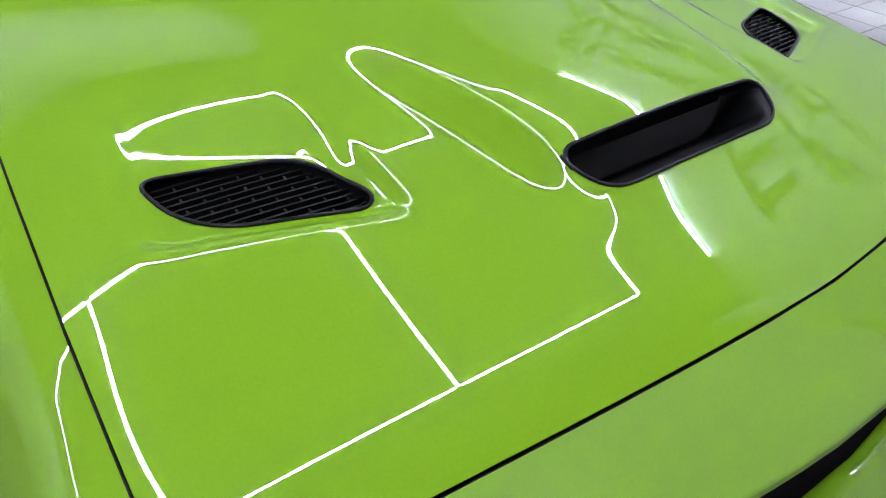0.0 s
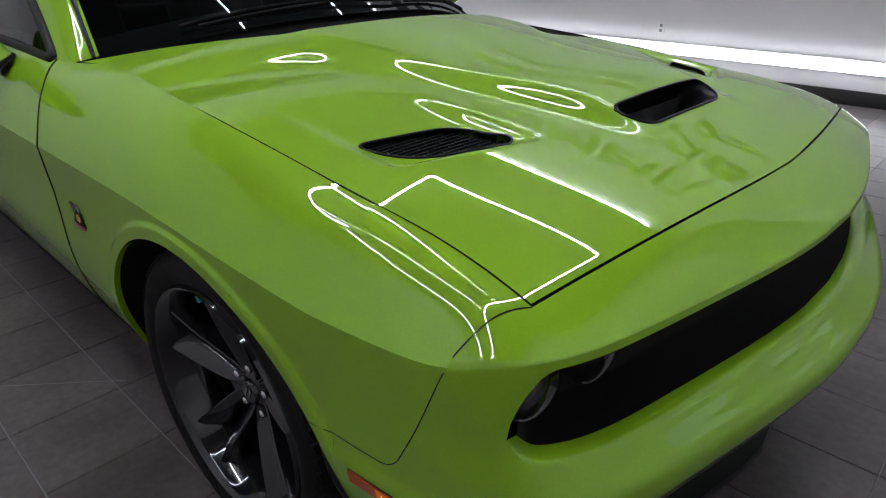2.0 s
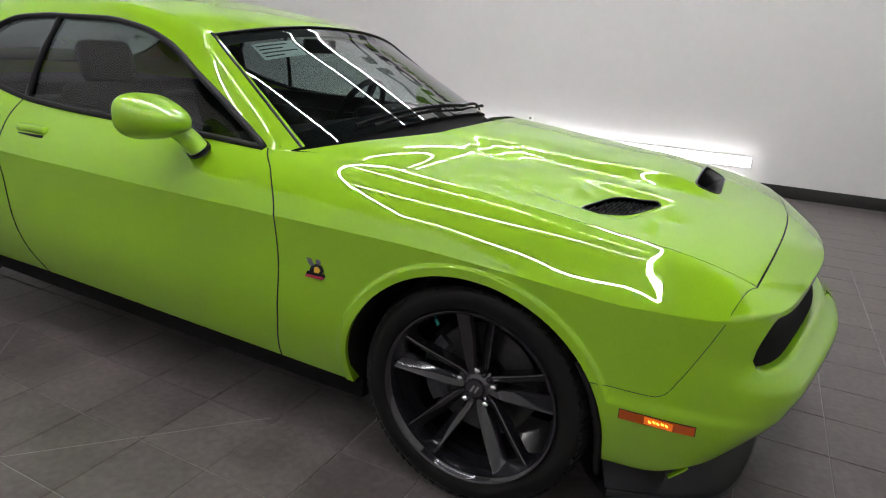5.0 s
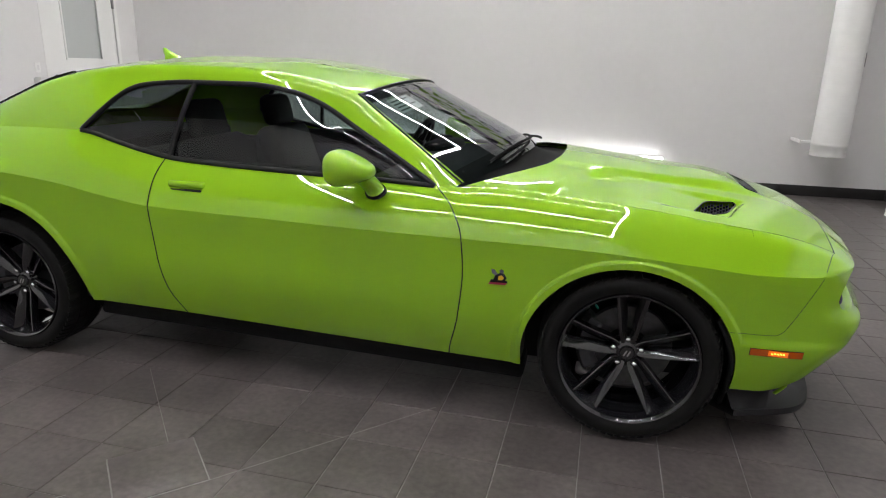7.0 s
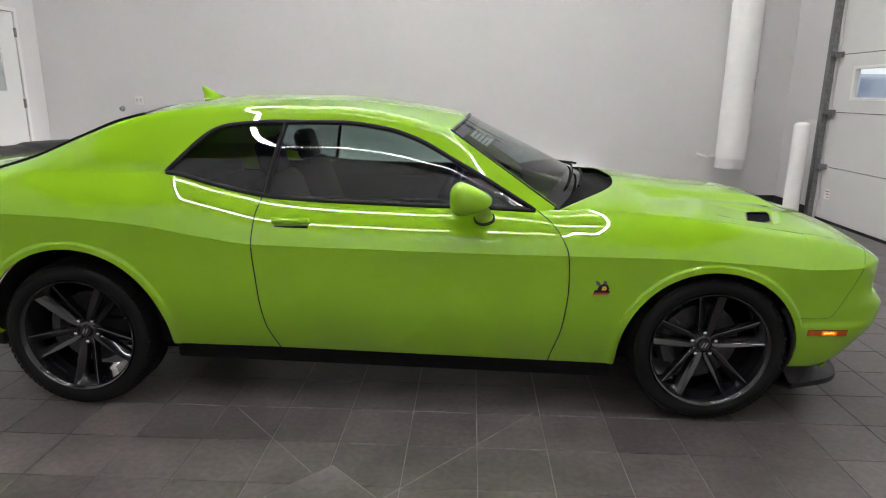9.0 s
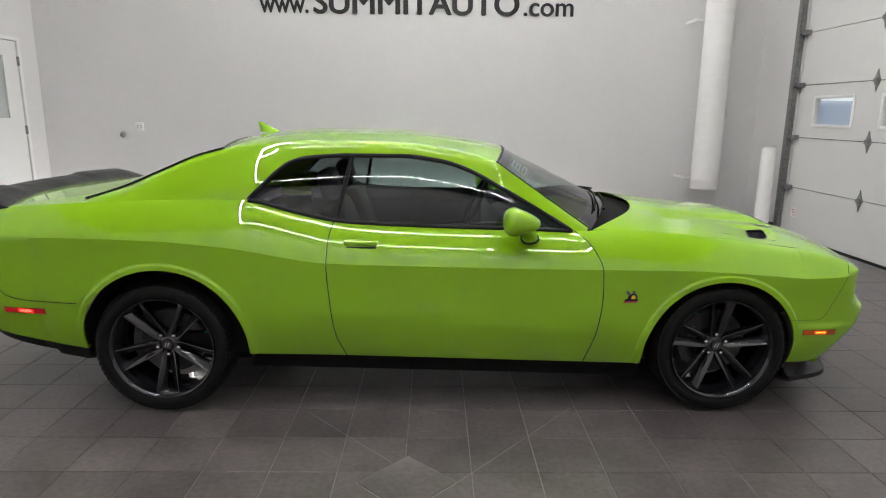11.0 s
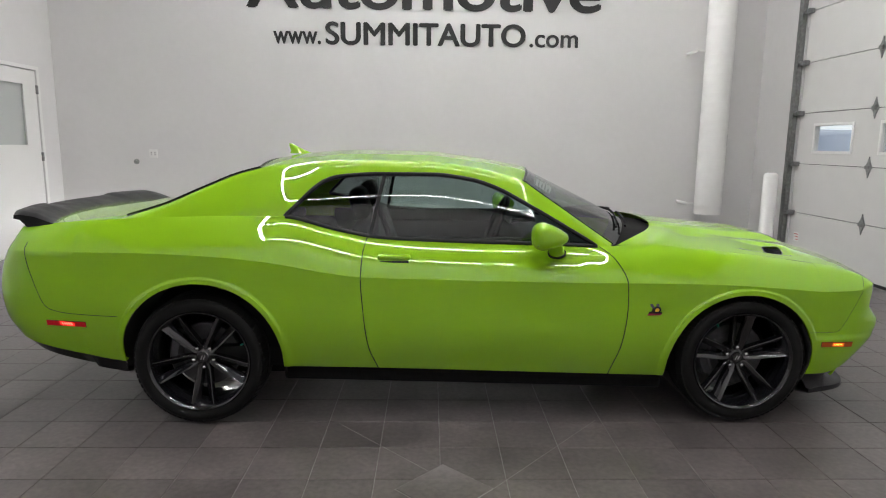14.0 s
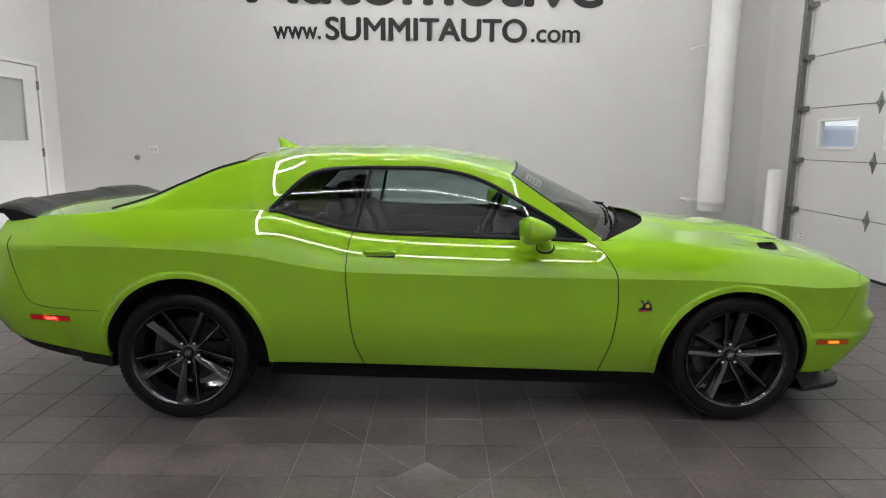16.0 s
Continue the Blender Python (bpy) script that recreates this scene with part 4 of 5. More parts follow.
gx = [x for x in hx if 0.462 <= x <= 2.135]
split_x = spline((1.0, 0.905), (1.22, 0.952), (1.36, 0.985))


def glass_mesh(name, xs, out):
    cols_ = [[house(x, win_t(x) * i / 10, out) for i in range(11)] for x in xs]
    return panel_mesh(name, cols_, (), GLASS_DOOR if name == "door_window" else GLASS_SIDE)


for s in (1, -1):
    for nm, xs in (("quarter_window", [x for x in gx if x <= 0.955]), ("door_window", [x for x in gx if x >= 0.945])):
        me = glass_mesh(nm, xs, -0.006)
        if s < 0:
            me = mirror_y(me)
        part(nm, me, CAR, "dark tinted side glass")
    # black trim round the side glass
    loop = [house(x, win_t(x), 0.001) for x in gx] + [house(x, 0.0, 0.001) for x in reversed(gx)]
    loop.append(loop[0])
    part("window_trim", tube("window_trim", [(p[0], p[1] * s, p[2]) for p in loop], 0.0130, BLACK, 8, 0.9), CAR, "matt black window trim")
    pil = []
    for i in range(12):
        z = 1.03 + 0.325 * i / 11
        x = split_x(z)
        t = (z - belt_z(x)) / (rail_z(x) - belt_z(x))
        pil.append(house(x, t, 0.0))
    part("window_pillar", tube("window_pillar", [(p[0], p[1] * s, p[2]) for p in pil], 0.012, BLACK, 8, 1.0), CAR, "black strip between the panes")

# roof, windscreen, rear glass: across between the rails
bow = spline((-0.42, -0.10), (-0.2, -0.10), (0.1, -0.075), (0.45, 0.0), (1.4, 0.02), (1.741, 0.09), (2.235, 0.225))
crown = spline((-0.42, -0.012), (0.0, -0.012), (0.2, 0.016), (0.30, 0.042), (0.45, 0.055), (0.8, 0.056), (1.4, 0.054), (1.741, 0.062), (2.0, 0.085), (2.235, 0.100))


def top_pt(x, u, out=0.0):
    k = 1 - u * u
    return (x + bow(x) * k, u * rail_w(x), rail_z(x) + crown(x) * (1 - abs(u) ** 2.2) + out)


def cross(name, xs, mat, out=0.0, label="", inset=0.0):
    cols_ = [[top_pt(x, -1 + inset + (2 - 2 * inset) * j / 40, out) for j in range(41)] for x in xs]
    me = panel_mesh(name, cols_, (), mat)
    return part(name, me, CAR, label)


cross("roof_panel", np.linspace(0.30, 1.741, 50), PAINT, label="lime green painted roof", inset=0.05)
rail = []
for x in np.linspace(-0.41, 2.222, 110):
    p0, pc, p1 = (np.array(v) for v in (house(x, rail_t(x)), house(x, 1.0), top_pt(x, -0.95)))
    rail.append([tuple(p0 * (1 - t) ** 2 + pc * 2 * t * (1 - t) + p1 * t * t) for t in np.linspace(0, 1, 13)])
me = panel_mesh("roof_rail", rail, ())
for data in (me, mirror_y(me)):
    part("roof_rail", data, CAR, "rounded lime green roof rail")
cross("windscreen", np.linspace(1.745, 2.232, 34), GLASS_FRONT, -0.004, "clear raked windscreen", 0.03)
cross("rear_window", np.linspace(-0.42, 0.30, 30), GLASS_SIDE, -0.004, "dark tinted rear glass", 0.05)
# pillars' inner return and black bands of the screens
for s in (1, -1):
    part("windscreen_trim", tube("windscreen_trim", [top_pt(x, s * 0.965, 0.001) for x in np.linspace(1.741, 2.225, 24)], 0.006, BLACK, 8, 0.6), CAR, "black windscreen seal")
    part("rear_trim", tube("rear_trim", [top_pt(x, s * 0.955, 0.006) for x in np.linspace(-0.40, 0.30, 24)], 0.011, BLACK, 8, 0.5), CAR, "black rear glass seal")
part("windscreen_trim", tube("windscreen_trim", [top_pt(1.748, u, 0.0) for u in np.linspace(-0.97, 0.97, 40)], 0.006, BLACK, 8, 0.5), CAR)
part("rear_trim", tube("rear_trim", [top_pt(0.298, u, 0.0) for u in np.linspace(-0.95, 0.95, 40)], 0.012, BLACK, 8, 0.5), CAR)
# shade band at the top of the windscreen, cowl below it
cross("shade_band", np.linspace(1.755, 1.79, 4), GAP, -0.0075, "dark band along the screen's upper edge", 0.03)
slip = [[top_pt(1.80 + 0.075 * i / 4, -0.80 + 0.27 * j / 6, -0.010) for j in range(7)] for i in range(5)]
PAPER = M("pale_paper", (0.62, 0.66, 0.64), 0.7)
sticker = part("window_slip", panel_mesh("window_slip", slip, (), PAPER), CAR, "white paper slip with dark print inside the windscreen")
for k, (a, b) in enumerate(((0.06, 0.80), (0.06, 0.62), (0.06, 0.90), (0.06, 0.50))):
    bar = [[top_pt(1.812 + 0.016 * k + 0.006 * i, -0.80 + 0.27 * (a + (b - a) * j / 6), -0.0085) for j in range(7)] for i in range(2)]
    part("print_bar", panel_mesh("print_bar", bar, (), TEXT), sticker)
cw = []
for j in range(41):
    u = -1 + 2 * j / 40
    a = top_pt(2.20, u, -0.014)
    k = 1 - u * u
    xh = 2.275 + 0.36 * (1 - abs(u) ** 3.0)
    b = (xh, u * 0.755, hood_z(xh, u * 0.75) - 0.030)
    cw.append([tuple(np.array(a) * (1 - t) + np.array(b) * t - np.array((0, 0, 0.042 * math.sin(math.pi * t) * (0.25 + 0.75 * k)))) for t in np.linspace(0, 1, 9)])
COWL = vary(M("cowl_plastic", (0.006, 0.006, 0.006), 0.7, spec=0.12), 30, 0.8, 1.25)
cross("lower_band", np.linspace(2.165, 2.231, 5), COWL, -0.0078, "black band along the screen's lower edge", 0.03)
part("cowl", panel_mesh("cowl", cw, (), COWL), CAR, "black plastic cowl under the windscreen")
for y0, y1 in ((-0.52, 0.10), (0.14, 0.62)):
    wp = part("wiper", None, CAR, "black windscreen wiper at rest")
    arm = []
    for i in range(14):
        t = i / 13
        y = y0 + (y1 - y0) * t
        u = y / 0.77
        x = 2.225 - 0.02 * t
        p = top_pt(x, max(min(u, 0.95), -0.95), 0.020 - 0.006 * t)
        arm.append((p[0] + 0.03 * (1 - t), p[1], p[2]))
    part("wiper_arm", tube("wiper_arm", arm[:9], 0.0065, COWL, 8), wp)
    blade = [top_pt(2.208 - 0.012 * math.sin(math.pi * i / 13), (y0 - 0.02 + (y1 - y0 + 0.04) * i / 13) / 0.76, 0.010) for i in range(14)]
    part("wiper_blade", tube("wiper_blade", blade, 0.0045, COWL, 6, 1.6), wp)

# ---- rear deck, tail, spoiler
tail_x = spline((0.26, -0.98), (0.36, -1.02), (0.47, -1.085), (0.60, -1.155), (0.72, -1.168), (0.85, -1.145), (0.93, -1.105), (1.0, -1.06), (1.08, -1.02))


def tail_pt(theta, z, inset=0.0):
    s_, c_ = max(math.sin(radians(theta)), 0), max(math.cos(radians(theta)), 0)
    w = flank_w(XR, z) - inset
    return (XR + (tail_x(z) + inset - XR) * s_ ** 0.5, -w * c_ ** 0.5, z)


def deck_edge(theta):
    if theta <= 30:
        t = (tail_pt(theta, 0.95)[0] - XR) / (tail_pt(30, 0.95)[0] - XR)
        x = XR + (-0.925 - XR) * t
        return (x, -top_w(x), top_z(x))
    y = top_w(-0.925) * tail_pt(theta, 0.95)[1] / abs(tail_pt(30, 0.95)[1])
    k = 1 - (y / top_w(-0.925)) ** 2
    return (-0.925 - 0.10 * k, y, top_z(-0.925) + 0.02 * k)


TAIL_T = [90 * (k / 34) ** 1.25 for k in range(35)]
tc, vc = [], []
for th in TAIL_T:
    zc = 0.957 - 0.012 * smooth01((th - 10) / 50)
    zb = sill_z(tail_pt(th, 0.42)[0])
    low = [tail_pt(th, zb, 0.03)] + [tail_pt(th, zb + (zc - zb) * i / 22) for i in range(23)]
    tc.append(low + [tuple(upper_pt(low[-1], deck_edge(th), i / NUP, 0.4)) for i in range(1, NUP + 1)])
    vc.append([tail_pt(th, zb - 0.07, 0.14), tail_pt(th, zb - 0.080, 0.06), tail_pt(th, zb - 0.065, 0.018), tail_pt(th, zb + 0.003, 0.002), tail_pt(th, zb + 0.008, 0.03)])
for k in range(1, 8):
    x = XR + (ARCH_R[0] - ARCH_R[2] - XR) * k / 7
    zb, ww = sill_z(x), flank_w(x, sill_z(x))
    vc.insert(0, [(x, -(ww - 0.14), zb - 0.07), (x, -(ww - 0.06), zb - 0.080), (x, -(ww - 0.018), zb - 0.065), (x, -(ww - 0.002), zb + 0.003), (x, -(ww - 0.03), zb + 0.008)])
for nm, cc, mt, lb in (("rear_bumper", tc, PAINT, "lime green rear fascia"), ("rear_valance", vc, SATIN, "black lower valance")):
    me = panel_mesh(nm, cc, (), mt)
    bm = bmesh.new()
    bm.from_mesh(me)
    bm.from_mesh(mirror_y(me))
    bmesh.ops.remove_doubles(bm, verts=bm.verts, dist=0.0004)
    part(nm, from_bm(nm, bm, mt, True, 38), CAR, lb)
dk = []
for i in range(31):
    x = -0.925 + 0.64 * i / 30
    row = []
    for j in range(41):
        u = -1 + 2 * j / 40
        k = 1 - u * u
        row.append((x - 0.10 * k, u * top_w(x), top_z(x) + 0.02 * k))
    dk.append(row)
part("trunk_lid", panel_mesh("trunk_lid", dk, ()), CAR, "lime green trunk lid")
sp = part("spoiler", None, CAR, "matt black rear spoiler")
sv_ = []
for j in range(41):
    u = -1 + 2 * j / 40
    k = 1 - abs(u) ** 3
    y = u * 0.80
    xb = -0.850 - 0.135 * (1 - u * u)
    zb = top_z(-0.86) + 0.010 * (1 - u * u)
    lift = 0.074 * (1 - 0.20 * (1 - smooth01((abs(u) - 0.42) / 0.10))) * (1 - smooth01((abs(u) - 0.93) / 0.07) * 0.25)
    chord = 0.15
    sv_.append([(xb + chord * 0.75, y, zb + 0.004), (xb + chord * 0.4, y, zb + lift * 0.40), (xb, y, zb + lift * 0.80), (xb - 0.075, y, zb + lift), (xb - 0.105, y, zb + lift - 0.004),
                (xb - 0.107, y, zb + lift - 0.022), (xb - 0.075, y, zb + lift * 0.5), (xb - 0.04, y, zb - 0.01)])
v, f = emit(sv_, "spoiler")
nn = len(sv_[0])
f += [tuple(range(nn)), tuple(range(40 * nn, 41 * nn))[::-1]]
me = mesh_of("spoiler_blade", v, f, SATIN)
me.set_sharp_from_angle(angle=radians(40))
part("spoiler_blade", me, sp)

# shark-fin aerial
bm = bmesh.new()
for (x0, x1, z0, w) in ((0.33, 0.475, 0.0, 0.032), (0.332, 0.462, 0.010, 0.027), (0.334, 0.425, 0.026, 0.019), (0.326, 0.382, 0.050, 0.012), (0.325, 0.345, 0.074, 0.005)):
    ringv = []
    for k in range(20):
        t = 2 * math.pi * k / 20
        ringv.append(bm.verts.new(((x0 + x1) / 2 + (x1 - x0) / 2 * math.cos(t), w * math.sin(t), 1.452 + z0 * 0.86)))
bm.verts.ensure_lookup_table()
for r in range(4):
    for k in range(20):
        bm.faces.new([bm.verts[r * 20 + k], bm.verts[r * 20 + (k + 1) % 20], bm.verts[(r + 1) * 20 + (k + 1) % 20], bm.verts[(r + 1) * 20 + k]])
bm.faces.new([bm.verts[80 + k] for k in range(20)])
part("aerial", from_bm("aerial", bm, PAINT, True, 50), CAR, "lime green shark-fin aerial")

# ---- sills, splitter, grille
# the sill's black also supplies the shade seen below the doors
for s in (1, -1):
    part("sill", boxmesh("sill", COWL, 0.43, 2.54, min(s * 0.64, s * 0.805), max(s * 0.64, s * 0.805), 0.0, 0.085, bevel=0.018,
                         m=Matrix.Translation((0, 0, 0.238)) @ Matrix.Rotation(radians(1.48), 4, "Y")), CAR, "black sill that also stands in for the shade below the door")
gr = []
for th in NOSE_T:
    if grille_gap(th) is None:
        continue
    g0, g1 = grille_gap(th)
    gr.append([nose(th, g0 - 0.001, 0.022), nose(th, g0 - 0.003, 0.05), nose(th, g0 - 0.006, 0.135)] + [nose(th, g0 + (g1 - g0) * k / 6, 0.14) for k in range(7)]
              + [nose(th, g1 + 0.006, 0.135), nose(th, g1 + 0.004, 0.05), nose(th, g1 + 0.002, 0.020)])
me = panel_mesh("grille_back", gr, (), GAP)
grille = part("grille", None, CAR, "black mesh grille between the headlights")
for data in (me, mirror_y(me)):
    part("grille_back", data, grille)
SPLIT = vary(M("splitter_plastic", (0.016, 0.016, 0.018), 0.42, spec=0.35), 14, 0.85, 1.2, rough=0.05)
spl = []
lip_x = eased(spline((-0.3, 3.752), (0.0, 3.800), (0.25, 3.757), (0.50, 3.722), (0.64, 3.684), (0.735, 3.622), (0.795, 3.505), (0.836, 3.340)), 0.02, -0.2, 0.836)
for th in NOSE_T:
    zb = nose_bottom(th)
    sn, cs = max(math.sin(radians(th)), 0), max(math.cos(radians(th)), 0)
    lip = (lip_x(0.836 * cs ** 0.6), -0.836 * cs ** 0.6)
    deep = 0.012 + 0.055 * smooth01((th - 4) / 40)
    a, b = nose(th, zb + 0.02, deep), nose(th, 0.23, deep)
    w1 = (b[0] * 0.25 + lip[0] * 0.75, b[1] * 0.25 + lip[1] * 0.75)
    spl.append([nose(th, zb + 0.04, 0.07), a, (b[0], b[1], min(zb - 0.02, 0.235)), (w1[0], w1[1], 0.178), (lip[0], lip[1], 0.178), (lip[0] + 0.004 * sn, lip[1] - 0.004 * cs, 0.163),
                (lip[0], lip[1], 0.152), (b[0] - 0.05, b[1] * 0.94, 0.148), (3.15, b[1] * 0.6, 0.15)])
me = panel_mesh("splitter", spl, (), SPLIT, 62)
other = mirror_y(me)
splitter = part("splitter", None, CAR, "matt black front splitter")
for data in (me, other):
    part("splitter_half", data, splitter)
blade_x = eased(spline((-0.3, 3.705), (0.0, 3.750), (0.30, 3.705), (0.50, 3.675), (0.58, 3.655), (0.8, 3.58)), 0.04, -0.2, 0.8)
for s in (1, -1):
    # green blade under the lower intake
    bl = [(blade_x(y) + 0.004, -y, 0.268 + 0.010 * smooth01((y - 0.4) / 0.18)) for y in np.linspace(0.58, 0.0, 30)]
    part("lower_blade", tube("lower_blade", [(p[0], p[1] * s, p[2]) for p in bl], 0.007, PAINT, 8, 0.5), splitter, "thin lime green blade")
    bl = [nose(t, 0.247 + 0.0028 * (t - 17), 0.006 + 0.0012 * (t - 17)) for t in np.linspace(17, 27, 10)]
    part("duct_edge", tube("duct_edge", [(p[0], p[1] * s, p[2]) for p in bl], 0.009, PAINT, 8, 0.6), splitter, "lime green duct edge")
for s in (1, -1):
    xc, zc, r = ARCH_F
    ln = [(xc + (r - 0.004) * math.cos(a), zc + (r - 0.004) * math.sin(a)) for a in np.linspace(0.62, 0, 12)] + [(xc + r - 0.004, z) for z in np.linspace(zc - 0.03, 0.16, 6)]
    part("arch_edge", tube("arch_edge", [(x - 0.010, -s * (min(flank_w(x, z), flank_w(x, 0.42)) - 0.006), z) for x, z in ln], 0.011, SATIN, 8, 1.0), CAR, "black edge strip of the wheel arch")
part("undertray", boxmesh("undertray", GAP, -0.30, 3.4, -0.66, 0.66, 0.22, 0.40), CAR, "dark underbody")

# headlights deep in the grille ends
LENS = M("headlight_lens", (0.86, 0.81, 0.79), 0.22, metal=1.0, coat=0.5)
for s in (1, -1):
    hl = part("headlight", None, CAR, "round headlight deep in the grille opening")
    for cx, dy, inner in ((3.632, 0.776, False), (3.650, 0.645, True)):
        m = Matrix.Translation((cx, s * dy, 0.702)) @ Matrix.Rotation(radians(-90 + s * 10), 4, "Z")
        bm = bmesh.new()
        lathe(bm, [(0.049, -0.02), (0.050, 0.010), (0.046, 0.016), (0.041, 0.010), (0.036, -0.012), (0.0, -0.018)], 32)
        part("headlight_ring", from_bm("headlight_ring", bm, RIM, True), hl, "", m)
        bm = bmesh.new()
        lathe(bm, [(0.0, 0.012), (0.018, 0.009), (0.030, 0.0), (0.034, -0.012)], 24)
        part("projector", from_bm("projector", bm, RIM if inner else LENS, True), hl, "pale projector lens", m)

# ---- side markers, badge, handle, mirror


def patch(name, x0, x1, z0, z1, mat, parent, out, slant=0.0, n=8):
    verts, faces = [], []
    for i in range(n + 1):
        x = x0 + (x1 - x0) * i / n
        for z, o in ((z0, -0.004), (z0, out), (z1, out), (z1, -0.004)):
            p = on_skin(x, z + slant * (i / n), 0.0)
            verts.append((p[0], p[1] - o, p[2]))
    for i in range(n):
        for k in range(3):
            a = i * 4 + k
            faces.append((a, a + 4, a + 5, a + 1))
    faces += [(0, 1, 2, 3), (n * 4 + 3, n * 4 + 2, n * 4 + 1, n * 4)]
    me = mesh_of(name, verts, faces, mat, False)
    return me


for s in (1, -1):
    for nm, x0, x1, z, sl, mat, lit in (("front_side_marker", 3.380, 3.564, 0.456, -0.004, AMBER, AMBER_LIT), ("rear_side_marker", -0.775, -0.575, 0.575, -0.012, RED, RED_LIT)):
        mk = part(nm, None, CAR, "lit amber side marker" if mat is AMBER else "lit red side marker")
        glow = AMBER_GLOW if mat is AMBER else RED_GLOW
        for nm2, a, b, c, d, mt, o in (("lens", x0, x1, z - 0.011, z + 0.016, mat, 0.004),
                                       ("lit_lens", x0 + (x1 - x0) * 0.34, x0 + (x1 - x0) * 0.72, z - 0.009, z + 0.014, glow, 0.0043),
                                       *[("bulb", x0 + (x1 - x0) * (0.40 + 0.055 * k), x0 + (x1 - x0) * (0.435 + 0.055 * k), z - 0.001 + 0.002 * (k % 2), z + 0.005 + 0.002 * (k % 2), lit, 0.0047) for k in range(5)],
                                       ("bezel", x0 - 0.002, x1 + 0.002, z - 0.0132, z + 0.0182, GAP, 0.0010)):
            me = patch(nm2, a, b, c, d, mt, mk, o, sl)
            part(nm2, me if s > 0 else mirror_y(me), mk)

# badge: plain shapes in red, yellow and black
BR, BY = M("badge_red", (0.35, 0.02, 0.05), 0.3, coat=0.5), M("badge_yellow", (0.75, 0.45, 0.03), 0.3, coat=0.5)
BG = M("badge_grey", (0.32, 0.32, 0.33), 0.25, metal=0.7)
for s in (1, -1):
    bd = part("badge", None, CAR, "small chrome, red and yellow fender badge")
    outlines = (("badge_base", BR, 0.004, [(2.394, 0.630), (2.462, 0.632), (2.468, 0.641), (2.400, 0.640)]),
                ("badge_base", GAP, 0.0035, [(2.398, 0.638), (2.470, 0.640), (2.468, 0.650), (2.404, 0.650)]),
                ("badge_figure", GAP, 0.005, [(2.412, 0.648), (2.456, 0.648), (2.466, 0.660), (2.458, 0.676), (2.440, 0.681), (2.420, 0.668)]),
                ("badge_figure", BY, 0.0065, [(2.432, 0.652), (2.450, 0.652), (2.456, 0.662), (2.446, 0.672), (2.434, 0.668)]),
                ("badge_wing", BG, 0.0045, [(2.424, 0.664), (2.432, 0.672), (2.418, 0.692), (2.404, 0.694), (2.408, 0.678)]),
                ("badge_wing", BG, 0.0045, [(2.442, 0.677), (2.452, 0.676), (2.454, 0.690), (2.444, 0.696), (2.436, 0.690)]))
    for nm, mt, o, poly in outlines:
        bm = bmesh.new()
        lo = [bm.verts.new(on_skin(x, z, -0.002)) for x, z in poly]
        hi = [bm.verts.new(on_skin(x, z, o)) for x, z in poly]
        bm.faces.new(hi)
        for k in range(len(poly)):
            bm.faces.new((lo[k - 1], lo[k], hi[k], hi[k - 1]))
        me = from_bm(nm, bm, mt)
        part(nm, me if s > 0 else mirror_y(me), bd)

for s in (1, -1):
    dh = part("door_handle", None, CAR, "lime green pull handle in the door")
    verts = []
    bm = bmesh.new()
    p = on_skin(1.045, 0.928, 0.0)
    yo = abs(p[1])
    box(bm, 0.955, 1.130, min(-s * (yo - 0.02), -s * (yo + 0.014)), max(-s * (yo - 0.02), -s * (yo + 0.014)), 0.916, 0.946, 0.012, 4)
    part("grip", from_bm("grip", bm, PAINT, True, 60), dh)
    # flush near-black bar: the hollow's shade put in as colour
    bm = bmesh.new()
    q = on_skin(1.045, 0.906, 0.0)
    yo = abs(q[1])
    box(bm, 0.965, 1.120, min(-s * (yo - 0.02), -s * (yo + 0.001)), max(-s * (yo - 0.02), -s * (yo + 0.001)), 0.899, 0.913, 0.005, 2)
    part("handle_shade", from_bm("handle_shade", bm, GAP, True), dh, "dark bar painted as the shade under the handle")

    mi = part("door_mirror", None, CAR, "lime green door mirror on a short stalk")
    bm = bmesh.new()
    bmesh.ops.create_uvsphere(bm, u_segments=40, v_segments=24, radius=1.0)
    for v in bm.verts:
        x, y, z = v.co
        x = x if x > 0 else x * 0.42
        e = 0.75
        y = math.copysign(abs(y) ** 0.68, y)
        z = math.copysign(abs(z) ** 0.72, z)
        z = z * (1 - 0.42 * max(x, 0)) - 0.10 * max(x, 0)
        v.co = (1.806 + 0.128 * x, -s * (0.975 + 0.120 * y), 1.060 + 0.074 * z + 0.012 * y)
    part("mirror_shell", from_bm("mirror_shell", bm, PAINT, True, 70), mi)
    part("mirror_glass", boxmesh("mirror_glass", CHROME, 1.768, 1.774, min(-s * 0.895, -s * 1.055), max(-s * 0.895, -s * 1.055), 1.018, 1.106, bevel=0.002), mi, "mirror glass facing back")
    st = [(1.905, -s * 0.868, 0.958), (1.895, -s * 0.885, 0.985), (1.875, -s * 0.905, 1.012), (1.855, -s * 0.93, 1.035)]
    part("mirror_stalk", tube("mirror_stalk", st, 0.043, PAINT, 20, 0.8), mi)
    part("mirror_gasket", tube("mirror_gasket", [(1.907, -s * 0.862, 0.950), (1.905, -s * 0.868, 0.958)], 0.049, BLACK, 20, 0.8), mi, "black rubber gasket")

# ---- wheels
W_T = 0.265
Z_HUB = 0.362


